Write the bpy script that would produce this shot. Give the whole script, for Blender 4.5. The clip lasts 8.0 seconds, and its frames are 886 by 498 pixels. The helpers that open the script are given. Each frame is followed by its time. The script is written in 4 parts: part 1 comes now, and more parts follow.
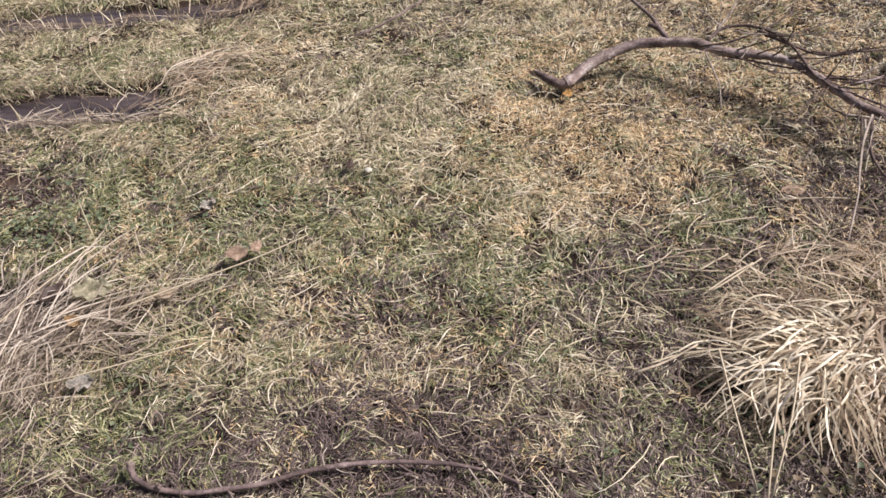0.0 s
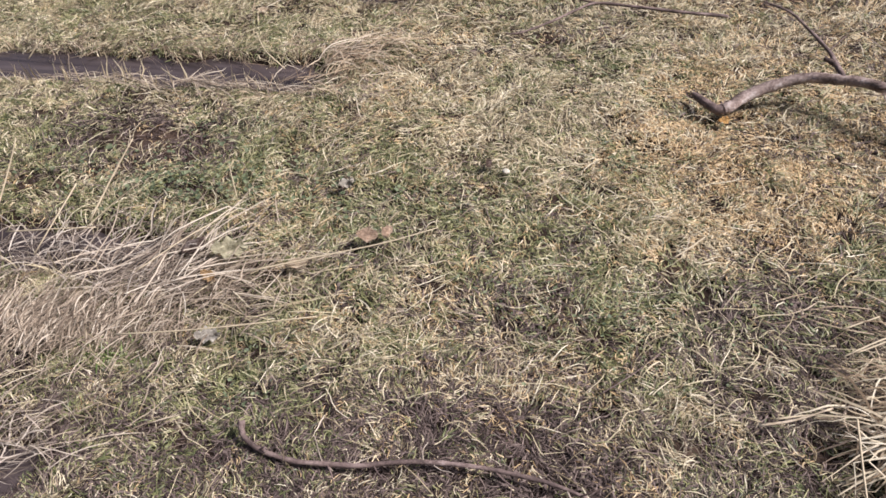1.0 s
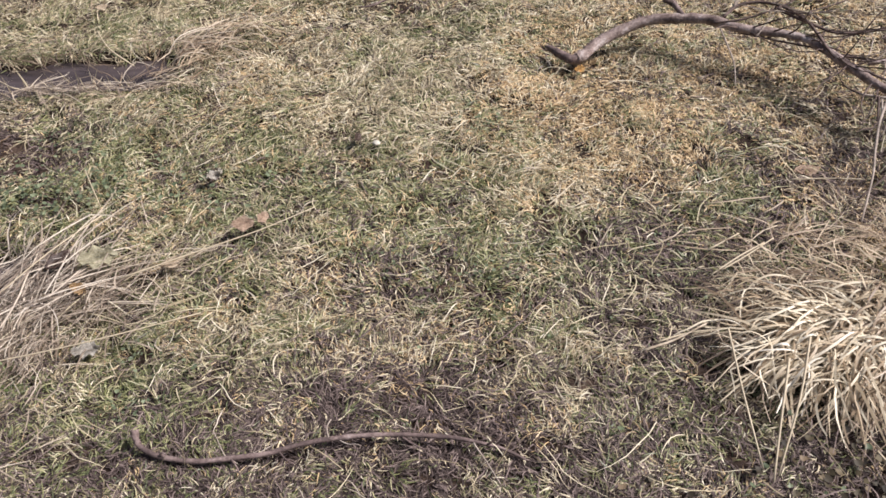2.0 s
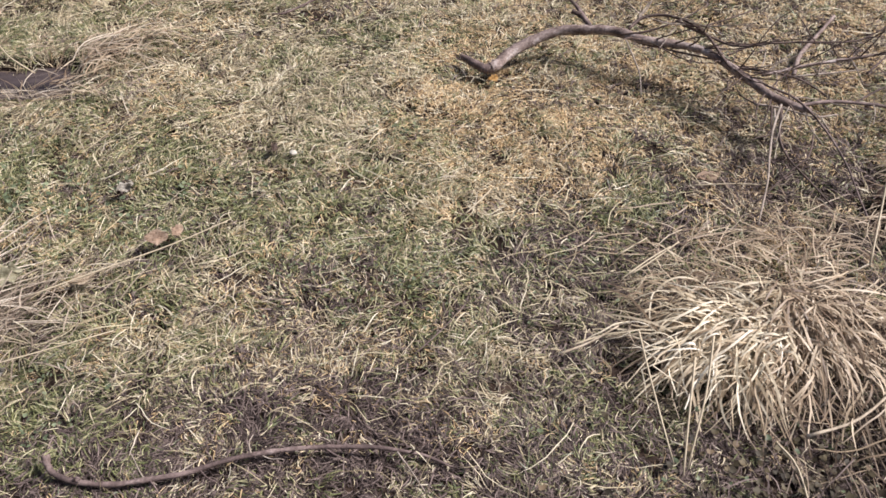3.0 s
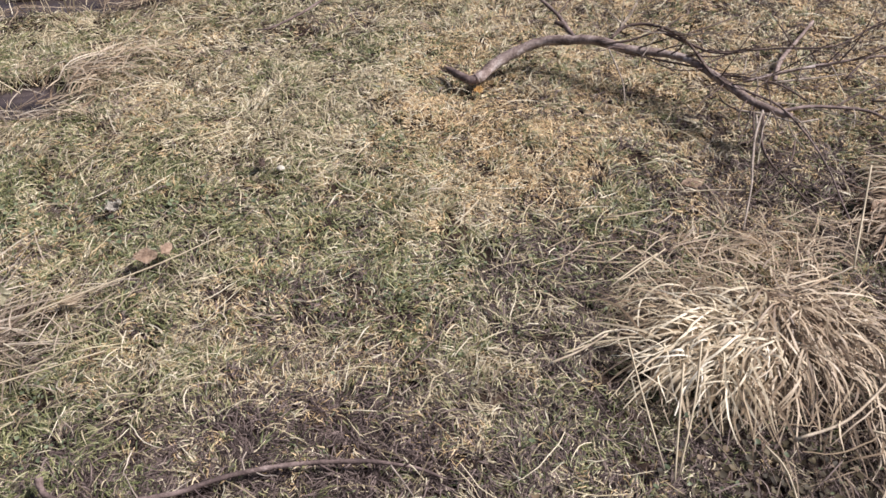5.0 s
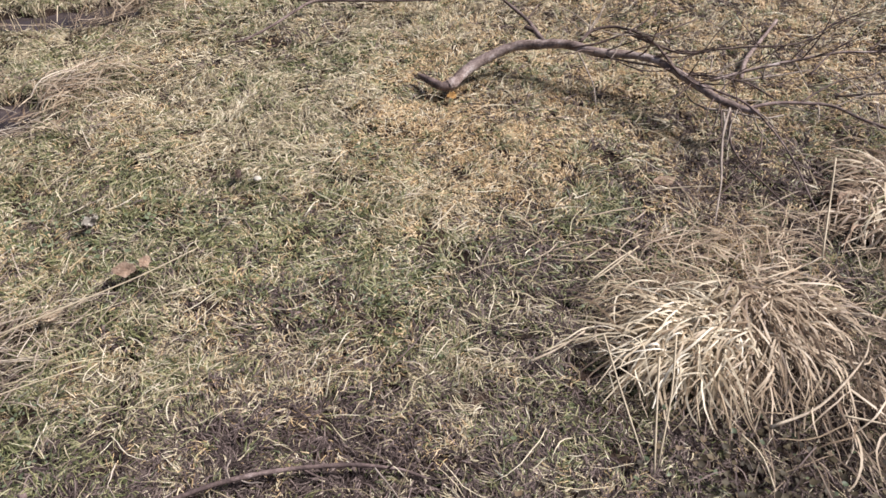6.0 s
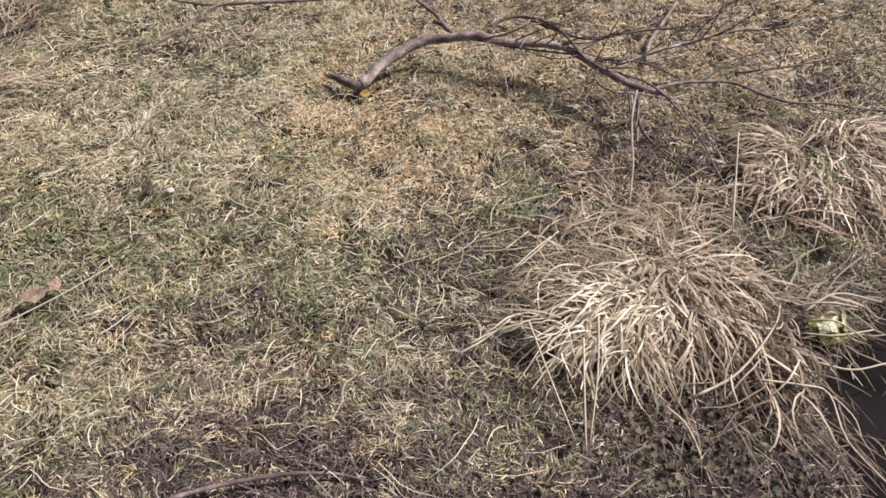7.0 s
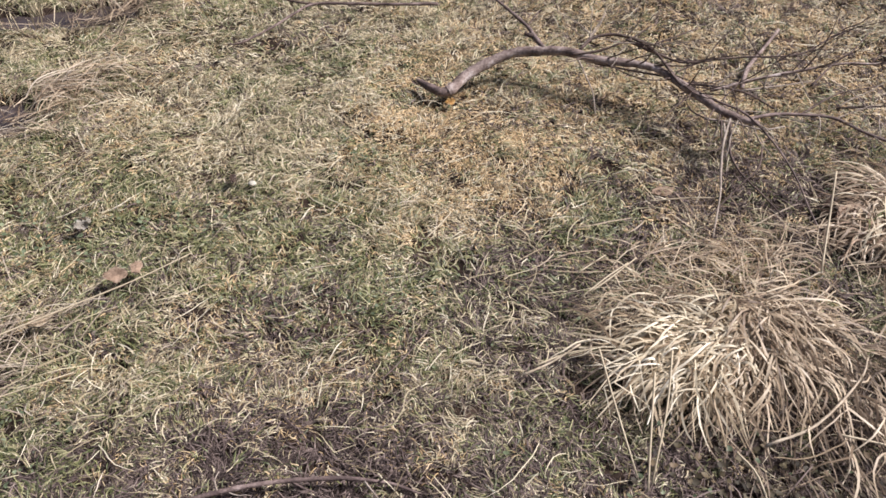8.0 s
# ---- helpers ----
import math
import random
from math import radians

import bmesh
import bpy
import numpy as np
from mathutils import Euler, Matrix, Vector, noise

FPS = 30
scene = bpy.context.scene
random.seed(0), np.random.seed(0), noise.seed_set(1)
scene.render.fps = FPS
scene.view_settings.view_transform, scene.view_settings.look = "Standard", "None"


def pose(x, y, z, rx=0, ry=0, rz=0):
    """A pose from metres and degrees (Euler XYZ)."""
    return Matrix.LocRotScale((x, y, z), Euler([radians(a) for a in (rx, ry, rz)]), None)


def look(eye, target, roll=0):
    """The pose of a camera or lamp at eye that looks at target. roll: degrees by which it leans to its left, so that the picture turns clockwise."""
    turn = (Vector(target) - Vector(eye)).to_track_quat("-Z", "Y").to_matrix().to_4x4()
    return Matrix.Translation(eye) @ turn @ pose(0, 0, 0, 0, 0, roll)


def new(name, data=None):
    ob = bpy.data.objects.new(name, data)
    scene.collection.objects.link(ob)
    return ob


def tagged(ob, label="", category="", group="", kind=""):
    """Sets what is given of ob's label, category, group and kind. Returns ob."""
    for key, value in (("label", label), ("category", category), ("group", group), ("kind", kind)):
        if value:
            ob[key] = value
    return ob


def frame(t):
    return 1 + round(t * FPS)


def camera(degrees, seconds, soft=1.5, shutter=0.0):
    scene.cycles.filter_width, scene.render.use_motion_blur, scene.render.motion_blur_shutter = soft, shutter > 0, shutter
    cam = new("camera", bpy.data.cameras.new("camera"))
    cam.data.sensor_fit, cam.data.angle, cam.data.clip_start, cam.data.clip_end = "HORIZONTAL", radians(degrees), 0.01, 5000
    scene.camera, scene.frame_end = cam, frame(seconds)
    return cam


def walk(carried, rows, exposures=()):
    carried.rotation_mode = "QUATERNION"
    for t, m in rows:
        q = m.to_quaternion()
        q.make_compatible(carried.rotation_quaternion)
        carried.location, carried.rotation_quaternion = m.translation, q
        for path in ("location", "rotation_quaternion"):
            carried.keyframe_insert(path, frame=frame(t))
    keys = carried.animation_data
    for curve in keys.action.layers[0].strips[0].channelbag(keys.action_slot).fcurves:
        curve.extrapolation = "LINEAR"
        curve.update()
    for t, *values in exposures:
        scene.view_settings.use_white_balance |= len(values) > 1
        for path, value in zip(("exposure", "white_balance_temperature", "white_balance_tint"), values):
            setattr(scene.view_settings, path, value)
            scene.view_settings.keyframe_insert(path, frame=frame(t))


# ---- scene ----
cam = camera(59.9, 8.0, soft=1.62)
EXPOSURE = 0.38
PATH = [
    (0, (0.014, -0.005, 1.463), (-0.104, 1.477, 0.126), -6.1),
    (0.2, (-0.002, -0.01, 1.462), (-0.121, 1.484, 0.137), -5.0),
    (0.5, (-0.02, -0.003, 1.465), (-0.229, 1.487, 0.148), -4.6),
    (0.7, (-0.028, 0.003, 1.461), (-0.327, 1.476, 0.141), -4.8),
    (1, (-0.029, 0.017, 1.466), (-0.437, 1.461, 0.144), -4.7),
    (1.2, (-0.011, 0.027, 1.46), (-0.391, 1.473, 0.132), -5.3),
    (1.5, (0.01, 0.025, 1.455), (-0.238, 1.504, 0.131), -5.6),
    (1.7, (0.009, 0.01, 1.445), (-0.216, 1.494, 0.123), -5.8),
    (2, (0.007, -0.002, 1.441), (-0.128, 1.444, 0.066), -5.6),
    (2.2, (0.009, -0.005, 1.431), (-0.087, 1.409, 0.02), -4.7),
    (3.3, (0.005, -0.004, 1.484), (0.106, 1.453, 0.117), -0.7),
    (3.5, (0.004, -0.001, 1.487), (0.091, 1.459, 0.123), -0.9),
    (4, (0.007, 0.005, 1.486), (0.096, 1.463, 0.12), -1.0),
    (5.3, (0.015, -0.015, 1.489), (0.128, 1.442, 0.124), -2.1),
    (5.5, (0.019, -0.022, 1.491), (0.155, 1.437, 0.13), -1.9),
    (6, (0.019, -0.033, 1.495), (0.171, 1.434, 0.143), -2.2),
    (6.5, (0.037, -0.036, 1.493), (0.279, 1.411, 0.134), -2.4),
    (6.7, (0.046, -0.039, 1.495), (0.337, 1.386, 0.122), -2.0),
    (7, (0.049, -0.035, 1.493), (0.37, 1.393, 0.129), -1.9),
    (7.2, (0.037, -0.03, 1.496), (0.326, 1.41, 0.139), -1.9),
    (7.5, (0.026, -0.019, 1.493), (0.22, 1.438, 0.136), -1.9),
    (7.8, (0.028, -0.012, 1.492), (0.195, 1.454, 0.142), -1.6),
    (8, (0.035, -0.002, 1.497), (0.188, 1.465, 0.147), -1.4),
]
walk(cam, [(t, look(eye, target, roll)) for t, eye, target, roll in PATH], [(0.0, EXPOSURE, 6260, 18), (0.6, EXPOSURE, 6260, 18), (1.4, EXPOSURE, 6200, 16), (8.0, EXPOSURE, 6200, 16)])

# ---- light ----
SUN_FROM = Vector((1.0, 0.05, 0.0)).normalized()
SUN_UP = radians(49)
world = bpy.data.worlds.new("world")
scene.world = world
world.use_nodes = True
wn = world.node_tree.nodes
sky = wn.new("ShaderNodeTexSky")
sky.sky_type, sky.sun_disc = "NISHITA", False
sky.dust_density, sky.sun_elevation = 4.5, SUN_UP
sky.sun_rotation = math.atan2(SUN_FROM.x, SUN_FROM.y)
world.node_tree.links.new(sky.outputs[0], wn["Background"].inputs[0])
wn["Background"].inputs[1].default_value = 0.055
lamp = bpy.data.lights.new("sun", "SUN")
lamp.energy, lamp.angle, lamp.color = 5.0, radians(15), (1.0, 0.965, 0.905)
sun = new("sun", lamp)
sun_dir = SUN_FROM * math.cos(SUN_UP) + Vector((0, 0, math.sin(SUN_UP)))
sun.matrix_world = look(sun_dir * 50, (0, 0, 0))


# ---- materials ----
def material(name, ramp, rough=0.6, through_light=0.0, spots=0.35, spot_size=14.0, grain=160.0, bump=0.15, spec=0.3, per="island"):
    """Colours of a ramp picked piece by piece, with blotches and fine grain over them."""
    m = bpy.data.materials.new(name)
    m.use_nodes = True
    t = m.node_tree
    n, link = t.nodes, t.links.new
    bsdf, out = n["Principled BSDF"], n["Material Output"]
    bsdf.inputs["Roughness"].default_value = rough
    bsdf.inputs["Specular IOR Level"].default_value = spec
    place = n.new("ShaderNodeTexCoord")
    blotch = n.new("ShaderNodeTexNoise")
    blotch.inputs["Scale"].default_value = spot_size
    blotch.inputs["Detail"].default_value = 3
    link(place.outputs["Object"], blotch.inputs["Vector"])
    fine = n.new("ShaderNodeTexNoise")
    fine.inputs["Scale"].default_value = grain
    fine.inputs["Detail"].default_value = 2
    link(place.outputs["Object"], fine.inputs["Vector"])
    pick = n.new("ShaderNodeValToRGB")
    while len(pick.color_ramp.elements) < len(ramp):
        pick.color_ramp.elements.new(0.5)
    for e, (at, c) in zip(pick.color_ramp.elements, ramp):
        e.position, e.color = at, (*c, 1)
    if per == "island":
        geo = n.new("ShaderNodeNewGeometry")
        link(geo.outputs["Random Per Island"], pick.inputs[0])
    elif per == "object":
        info = n.new("ShaderNodeObjectInfo")
        link(info.outputs["Random"], pick.inputs[0])
    else:
        mix = n.new("ShaderNodeMath")
        mix.operation = "MULTIPLY_ADD"
        link(fine.outputs[0], mix.inputs[0])
        mix.inputs[1].default_value = 0.45
        sub = n.new("ShaderNodeMath")
        sub.operation = "MULTIPLY_ADD"
        link(blotch.outputs[0], sub.inputs[0])
        sub.inputs[1].default_value, sub.inputs[2].default_value = 1.3, -0.38
        link(sub.outputs[0], mix.inputs[2])
        link(mix.outputs[0], pick.inputs[0])
    shade = n.new("ShaderNodeMath")
    shade.operation = "MULTIPLY_ADD"
    link(blotch.outputs[0], shade.inputs[0])
    shade.inputs[1].default_value, shade.inputs[2].default_value = 2 * spots, 1 - spots
    grainy = n.new("ShaderNodeMath")
    grainy.operation = "MULTIPLY_ADD"
    link(fine.outputs[0], grainy.inputs[0])
    grainy.inputs[1].default_value, grainy.inputs[2].default_value = 0.5, 0.75
    both = n.new("ShaderNodeMath")
    both.operation = "MULTIPLY"
    link(shade.outputs[0], both.inputs[0])
    link(grainy.outputs[0], both.inputs[1])
    tone = n.new("ShaderNodeVectorMath")
    tone.operation = "SCALE"
    link(pick.outputs[0], tone.inputs[0])
    link(both.outputs[0], tone.inputs["Scale"])
    link(tone.outputs[0], bsdf.inputs["Base Color"])
    if bump:
        relief = n.new("ShaderNodeBump")
        relief.inputs["Strength"].default_value, relief.inputs["Distance"].default_value = bump, 0.004
        link(fine.outputs[0], relief.inputs["Height"])
        link(relief.outputs[0], bsdf.inputs["Normal"])
    if through_light:
        thin = n.new("ShaderNodeBsdfTranslucent")
        link(tone.outputs[0], thin.inputs[0])
        blend = n.new("ShaderNodeMixShader")
        blend.inputs[0].default_value = through_light
        link(bsdf.outputs[0], blend.inputs[1])
        link(thin.outputs[0], blend.inputs[2])
        link(blend.outputs[0], out.inputs["Surface"])
    return m


SOIL = material("soil", [(0.15, (0.014, 0.0095, 0.0075)), (0.5, (0.038, 0.026, 0.020)), (0.8, (0.085, 0.057, 0.042))], 0.95, 0, 0.3, 5, 90, 0.6, 0.1, "place")
STRAW = material("straw", [(0, (0.16, 0.125, 0.078)), (0.25, (0.34, 0.275, 0.172)), (0.5, (0.50, 0.42, 0.272)), (0.8, (0.63, 0.545, 0.375)), (1, (0.76, 0.69, 0.53))], 0.5, 0.12, 0.3, 6, 120, 0, 0.35)
GOLD = material("golden_straw", [(0, (0.25, 0.165, 0.09)), (0.3, (0.49, 0.345, 0.178)), (0.75, (0.665, 0.49, 0.28)), (1, (0.76, 0.63, 0.43))], 0.5, 0.12, 0.25, 6, 120, 0, 0.35)
THATCH = material("brown_thatch", [(0, (0.030, 0.022, 0.020)), (0.5, (0.100, 0.073, 0.066)), (1, (0.255, 0.195, 0.174))], 0.7, 0.12, 0.3, 8, 120, 0, 0.2)
GREEN = material("green_blade", [(0, (0.074, 0.086, 0.044)), (0.35, (0.144, 0.163, 0.070)), (0.65, (0.250, 0.248, 0.106)), (1, (0.44, 0.405, 0.24))], 0.45, 0.12, 0.3, 7, 120, 0, 0.4)
SEDGE = material("bleached_sedge", [(0, (0.26, 0.185, 0.115)), (0.25, (0.45, 0.355, 0.235)), (0.65, (0.62, 0.53, 0.38)), (0.9, (0.74, 0.66, 0.505)), (1, (0.82, 0.76, 0.64))], 0.5, 0.15, 0.25, 18, 220, 0.1, 0.4)
SEDGE_LEAF = material("bleached_sedge_leaf", [(0, (0.27, 0.195, 0.125)), (0.4, (0.50, 0.405, 0.275)), (0.8, (0.67, 0.58, 0.42)), (1, (0.79, 0.71, 0.56))], 0.5, 0.15, 0.25, 18, 220, 0.1, 0.4, "object")
SEDGE_TAN = material("tan_sedge", [(0, (0.15, 0.10, 0.066)), (0.3, (0.31, 0.228, 0.152)), (0.7, (0.45, 0.35, 0.24)), (1, (0.62, 0.52, 0.385))], 0.5, 0.15, 0.25, 18, 220, 0.1, 0.4)
SEDGE_TAN_LEAF = material("tan_sedge_leaf", [(0, (0.17, 0.115, 0.075)), (0.4, (0.34, 0.255, 0.17)), (0.8, (0.47, 0.37, 0.255)), (1, (0.60, 0.50, 0.37))], 0.5, 0.15, 0.25, 18, 220, 0.1, 0.4, "object")
# Brown dead sedge, darkened further for the shade in gaps under tussock leaves.
SEDGE_DARK = material("brown_shaded_sedge", [(0, (0.070, 0.048, 0.033)), (0.4, (0.17, 0.122, 0.084)), (0.8, (0.31, 0.235, 0.165)), (1, (0.46, 0.37, 0.275))], 0.6, 0.12, 0.3, 18, 220, 0.1, 0.3)
SEDGE_RUST = material("rusty_sedge", [(0, (0.10, 0.058, 0.038)), (0.4, (0.22, 0.142, 0.095)), (0.8, (0.40, 0.285, 0.195)), (1, (0.52, 0.40, 0.29))], 0.6, 0.12, 0.3, 18, 220, 0.1, 0.3)
IVY = material("ivy_leaf", [(0, (0.028, 0.022, 0.015)), (0.5, (0.062, 0.05, 0.030)), (0.85, (0.11, 0.088, 0.05)), (1, (0.19, 0.135, 0.085))], 0.6, 0.15, 0.3, 30, 200, 0.1, 0.25)
BARK = material("bark", [(0.15, (0.08, 0.054, 0.047)), (0.40, (0.19, 0.14, 0.122)), (0.60, (0.30, 0.235, 0.21)), (0.78, (0.44, 0.38, 0.355))], 0.75, 0, 0.3, 16, 130, 0.6, 0.25, "place")
TWIG_DARK = material("dark_twig", [(0.1, (0.05, 0.035, 0.03)), (0.6, (0.115, 0.08, 0.068)), (1, (0.2, 0.15, 0.125))], 0.7, 0, 0.25, 25, 150, 0.4, 0.25, "place")
TWIG_PALE = material("pale_twig", [(0.1, (0.2, 0.16, 0.13)), (0.6, (0.36, 0.30, 0.25)), (1, (0.5, 0.44, 0.38))], 0.75, 0, 0.25, 25, 150, 0.4, 0.2, "place")
STICK_BARK = material("stick_bark", [(0.1, (0.06, 0.042, 0.04)), (0.5, (0.15, 0.108, 0.098)), (0.75, (0.245, 0.185, 0.168)), (1, (0.34, 0.28, 0.26))], 0.7, 0, 0.3, 22, 140, 0.5, 0.25, "place")
HAY = material("grey_hay", [(0, (0.11, 0.08, 0.058)), (0.35, (0.25, 0.196, 0.145)), (0.75, (0.435, 0.355, 0.272)), (1, (0.62, 0.54, 0.435))], 0.6, 0.15, 0.25, 10, 150, 0, 0.3)
GREY_STEM = material("grey_stem", [(0, (0.085, 0.062, 0.048)), (0.35, (0.225, 0.18, 0.145)), (0.75, (0.44, 0.37, 0.305)), (1, (0.65, 0.58, 0.50))], 0.6, 0.15, 0.25, 10, 150, 0, 0.3)
STEM = material("grey_tan_stem", [(0, (0.21, 0.16, 0.122)), (0.35, (0.40, 0.325, 0.252)), (0.75, (0.57, 0.485, 0.385)), (1, (0.70, 0.62, 0.51))], 0.6, 0.15, 0.25, 10, 150, 0, 0.3, "object")
FRESH = material("fresh_green", [(0, (0.09, 0.13, 0.04)), (0.5, (0.17, 0.23, 0.075)), (1, (0.30, 0.36, 0.15))], 0.5, 0.2, 0.3, 30, 200, 0.1, 0.35)
WEED = material("weed_leaf", [(0, (0.07, 0.090, 0.05)), (0.5, (0.13, 0.16, 0.09)), (1, (0.24, 0.27, 0.16))], 0.5, 0.2, 0.3, 30, 200, 0.1, 0.35)
BROWN_LEAF = material("brown_leaf", [(0.2, (0.36, 0.25, 0.18)), (0.8, (0.54, 0.41, 0.31))], 0.65, 0.15, 0.25, 40, 180, 0.3, 0.25, "place")
TAN_LEAF = material("tan_leaf", [(0.2, (0.48, 0.38, 0.27)), (0.8, (0.66, 0.56, 0.43))], 0.65, 0.15, 0.25, 40, 180, 0.3, 0.25, "place")
GREY_LEAF = material("grey_leaf", [(0.2, (0.4, 0.36, 0.31)), (0.8, (0.66, 0.62, 0.55))], 0.7, 0.12, 0.25, 40, 180, 0.3, 0.2, "place")
ORANGE_LEAF = material("orange_leaf", [(0.2, (0.40, 0.26, 0.13)), (0.8, (0.62, 0.44, 0.25))], 0.65, 0.2, 0.3, 40, 180, 0.4, 0.2, "place")
AMBER_LEAF = material("amber_leaf", [(0.2, (0.46, 0.27, 0.09)), (0.8, (0.66, 0.42, 0.17))], 0.6, 0.2, 0.3, 40, 180, 0.4, 0.25, "place")
PALE_LEAF = material("pale_leaf", [(0.2, (0.36, 0.33, 0.22)), (0.8, (0.62, 0.58, 0.43))], 0.65, 0.15, 0.3, 40, 180, 0.4, 0.2, "place")
DARK_LEAF = material("dark_leaf", [(0.2, (0.07, 0.045, 0.035)), (0.8, (0.13, 0.09, 0.075))], 0.5, 0.05, 0.25, 40, 180, 0.3, 0.4, "place")
STONE = material("pale_stone", [(0.2, (0.40, 0.37, 0.30)), (0.8, (0.60, 0.56, 0.48))], 0.8, 0, 0.2, 60, 250, 0.3, 0.2, "place")
YELLOW = material("yellow_film", [(0.2, (0.20, 0.19, 0.05)), (0.8, (0.34, 0.32, 0.12))], 0.35, 0.25, 0.15, 30, 120, 0.1, 0.4, "place")
CREAM = material("cream_film", [(0.2, (0.44, 0.43, 0.25)), (0.8, (0.55, 0.54, 0.36))], 0.4, 0.1, 0.1, 30, 120, 0.05, 0.3, "place")

# beyond the clearing the soil is hidden by grass too fine to see
sn, sl = SOIL.node_tree.nodes, SOIL.node_tree.links
where, off = sn.new("ShaderNodeNewGeometry"), sn.new("ShaderNodeVectorMath")
off.operation = "DISTANCE"
off.inputs[1].default_value = (-0.1, 2.35, 0)
sl.new(where.outputs["Position"], off.inputs[0])
grown = sn.new("ShaderNodeMapRange")
grown.inputs["From Min"].default_value, grown.inputs["From Max"].default_value = 2.15, 2.75
sl.new(off.outputs["Value"], grown.inputs[0])
meadow = sn.new("ShaderNodeTexNoise")
meadow.inputs["Scale"].default_value, meadow.inputs["Detail"].default_value = 6.0, 8.0
sl.new(where.outputs["Position"], meadow.inputs["Vector"])
grass_tone = sn.new("ShaderNodeValToRGB")
grass_tone.color_ramp.elements[0].position, grass_tone.color_ramp.elements[0].color = 0.3, (0.07, 0.066, 0.035, 1)
grass_tone.color_ramp.elements[1].position, grass_tone.color_ramp.elements[1].color = 0.7, (0.27, 0.22, 0.14, 1)
sl.new(meadow.outputs[0], grass_tone.inputs[0])
blend_in = sn.new("ShaderNodeMix")
blend_in.data_type = "RGBA"
sl.new(grown.outputs[0], blend_in.inputs[0])
bare_tone = sn["Principled BSDF"].inputs["Base Color"].links[0].from_socket
sl.new(bare_tone, blend_in.inputs[6])
sl.new(grass_tone.outputs[0], blend_in.inputs[7])
sl.new(blend_in.outputs[2], sn["Principled BSDF"].inputs["Base Color"])

def water_material(name, dark, pale, rough, gloss):
    """Still water over silt: the bed's brown shows through, the sky mirrors on it."""
    m = bpy.data.materials.new(name)
    m.use_nodes = True
    n, link = m.node_tree.nodes, m.node_tree.links.new
    bsdf = n["Principled BSDF"]
    bsdf.inputs["Roughness"].default_value, bsdf.inputs["IOR"].default_value = rough, 1.33
    bsdf.inputs["Specular IOR Level"].default_value = gloss
    silt, tint, ripple = n.new("ShaderNodeTexNoise"), n.new("ShaderNodeValToRGB"), n.new("ShaderNodeBump")
    silt.inputs["Scale"].default_value, silt.inputs["Detail"].default_value = 9, 5
    tint.color_ramp.elements[0].position, tint.color_ramp.elements[0].color = 0.35, (*dark, 1)
    tint.color_ramp.elements[1].position, tint.color_ramp.elements[1].color = 0.75, (*pale, 1)
    ripple.inputs["Strength"].default_value, ripple.inputs["Distance"].default_value = 0.04, 0.004
    link(silt.outputs[0], tint.inputs[0])
    link(tint.outputs[0], bsdf.inputs["Base Color"])
    link(silt.outputs[0], ripple.inputs["Height"])
    link(ripple.outputs[0], bsdf.inputs["Normal"])
    return m


WATER = water_material("pond_water", (0.005, 0.004, 0.004), (0.016, 0.012, 0.011), 0.05, 0.25)
MURKY = water_material("murky_water", (0.027, 0.021, 0.022), (0.10, 0.079, 0.078), 0.12, 0.4)


# ---- shapes ----
rng = np.random.default_rng(11)


def field(seed, size):
    """A smooth random field over the plan, about 0 to 1, with spots of that size in metres."""
    grid = np.random.default_rng(seed).random((64, 64))

    def value(x, y):
        u, v = np.asarray(x) / size + 31.3, np.asarray(y) / size + 17.7
        i, j = np.floor(u).astype(int), np.floor(v).astype(int)
        a, b = u - i, v - j
        a, b = a * a * (3 - 2 * a), b * b * (3 - 2 * b)
        g = lambda p, q: grid[p % 64, q % 64]
        return (g(i, j) * (1 - a) + g(i + 1, j) * a) * (1 - b) + (g(i, j + 1) * (1 - a) + g(i + 1, j + 1) * a) * b

    return value


F_BIG, F_MID, F_SMALL, F_FINE, F_LIE = field(1, 0.55), field(2, 0.22), field(3, 0.10), field(4, 0.045), field(5, 0.16)

# water channels: start and end of the middle line, half width
CHANNELS = [(-6.3, 3.30, -1.06, 3.42, 0.09), (-6.3, 2.48, -1.30, 2.60, 0.115), (-6.0, 1.30, -1.42, 1.48, 0.10), (-5.6, 0.50, -1.33, 0.73, 0.06)]
WATER_LEVEL = -0.050


def pond(x, y):
    """How far a point lies inside the pond (positive) from its bank."""
    bank = 1.075 + 0.10 * np.clip((y - 0.55) / 0.3, 0, 1.2) + 0.35 * np.clip((y - 0.86) / 0.18, 0, 30) ** 1.3 + 0.02 * np.sin(23 * y) + 0.3 * np.clip(0.35 - y, 0, 9) ** 1.5
    shore = 0.9 * (1 - np.hypot((x - 2.05) / 1.05, (y - 0.35) / 0.86)) + 0.03 * np.sin(9 * x + 1) + 0.35 * (F_BIG(x, y) - 0.5) + 0.1 * (F_MID(x, y) - 0.5)
    return np.minimum(x - bank, shore)


def channel(x, y):
    """Depth share of the channels, 0 to 1."""
    x, y = np.asarray(x, float), np.asarray(y, float)
    deep = np.zeros(np.broadcast(x, y).shape)
    for ax, ay, bx, by, half in CHANNELS:
        s = np.clip(((x - ax) * (bx - ax) + (y - ay) * (by - ay)) / ((bx - ax) ** 2 + (by - ay) ** 2), 0, 1)
        off = np.hypot(x - ax - s * (bx - ax), y - ay - s * (by - ay)) + 0.05 * (F_SMALL(x, y) - 0.5)
        deep = np.maximum(deep, 1 / (1 + np.exp((off - half) / 0.014)))
    return np.maximum(deep, 1 / (1 + np.exp(-np.clip(pond(x, y) / 0.03, -40, 40))))


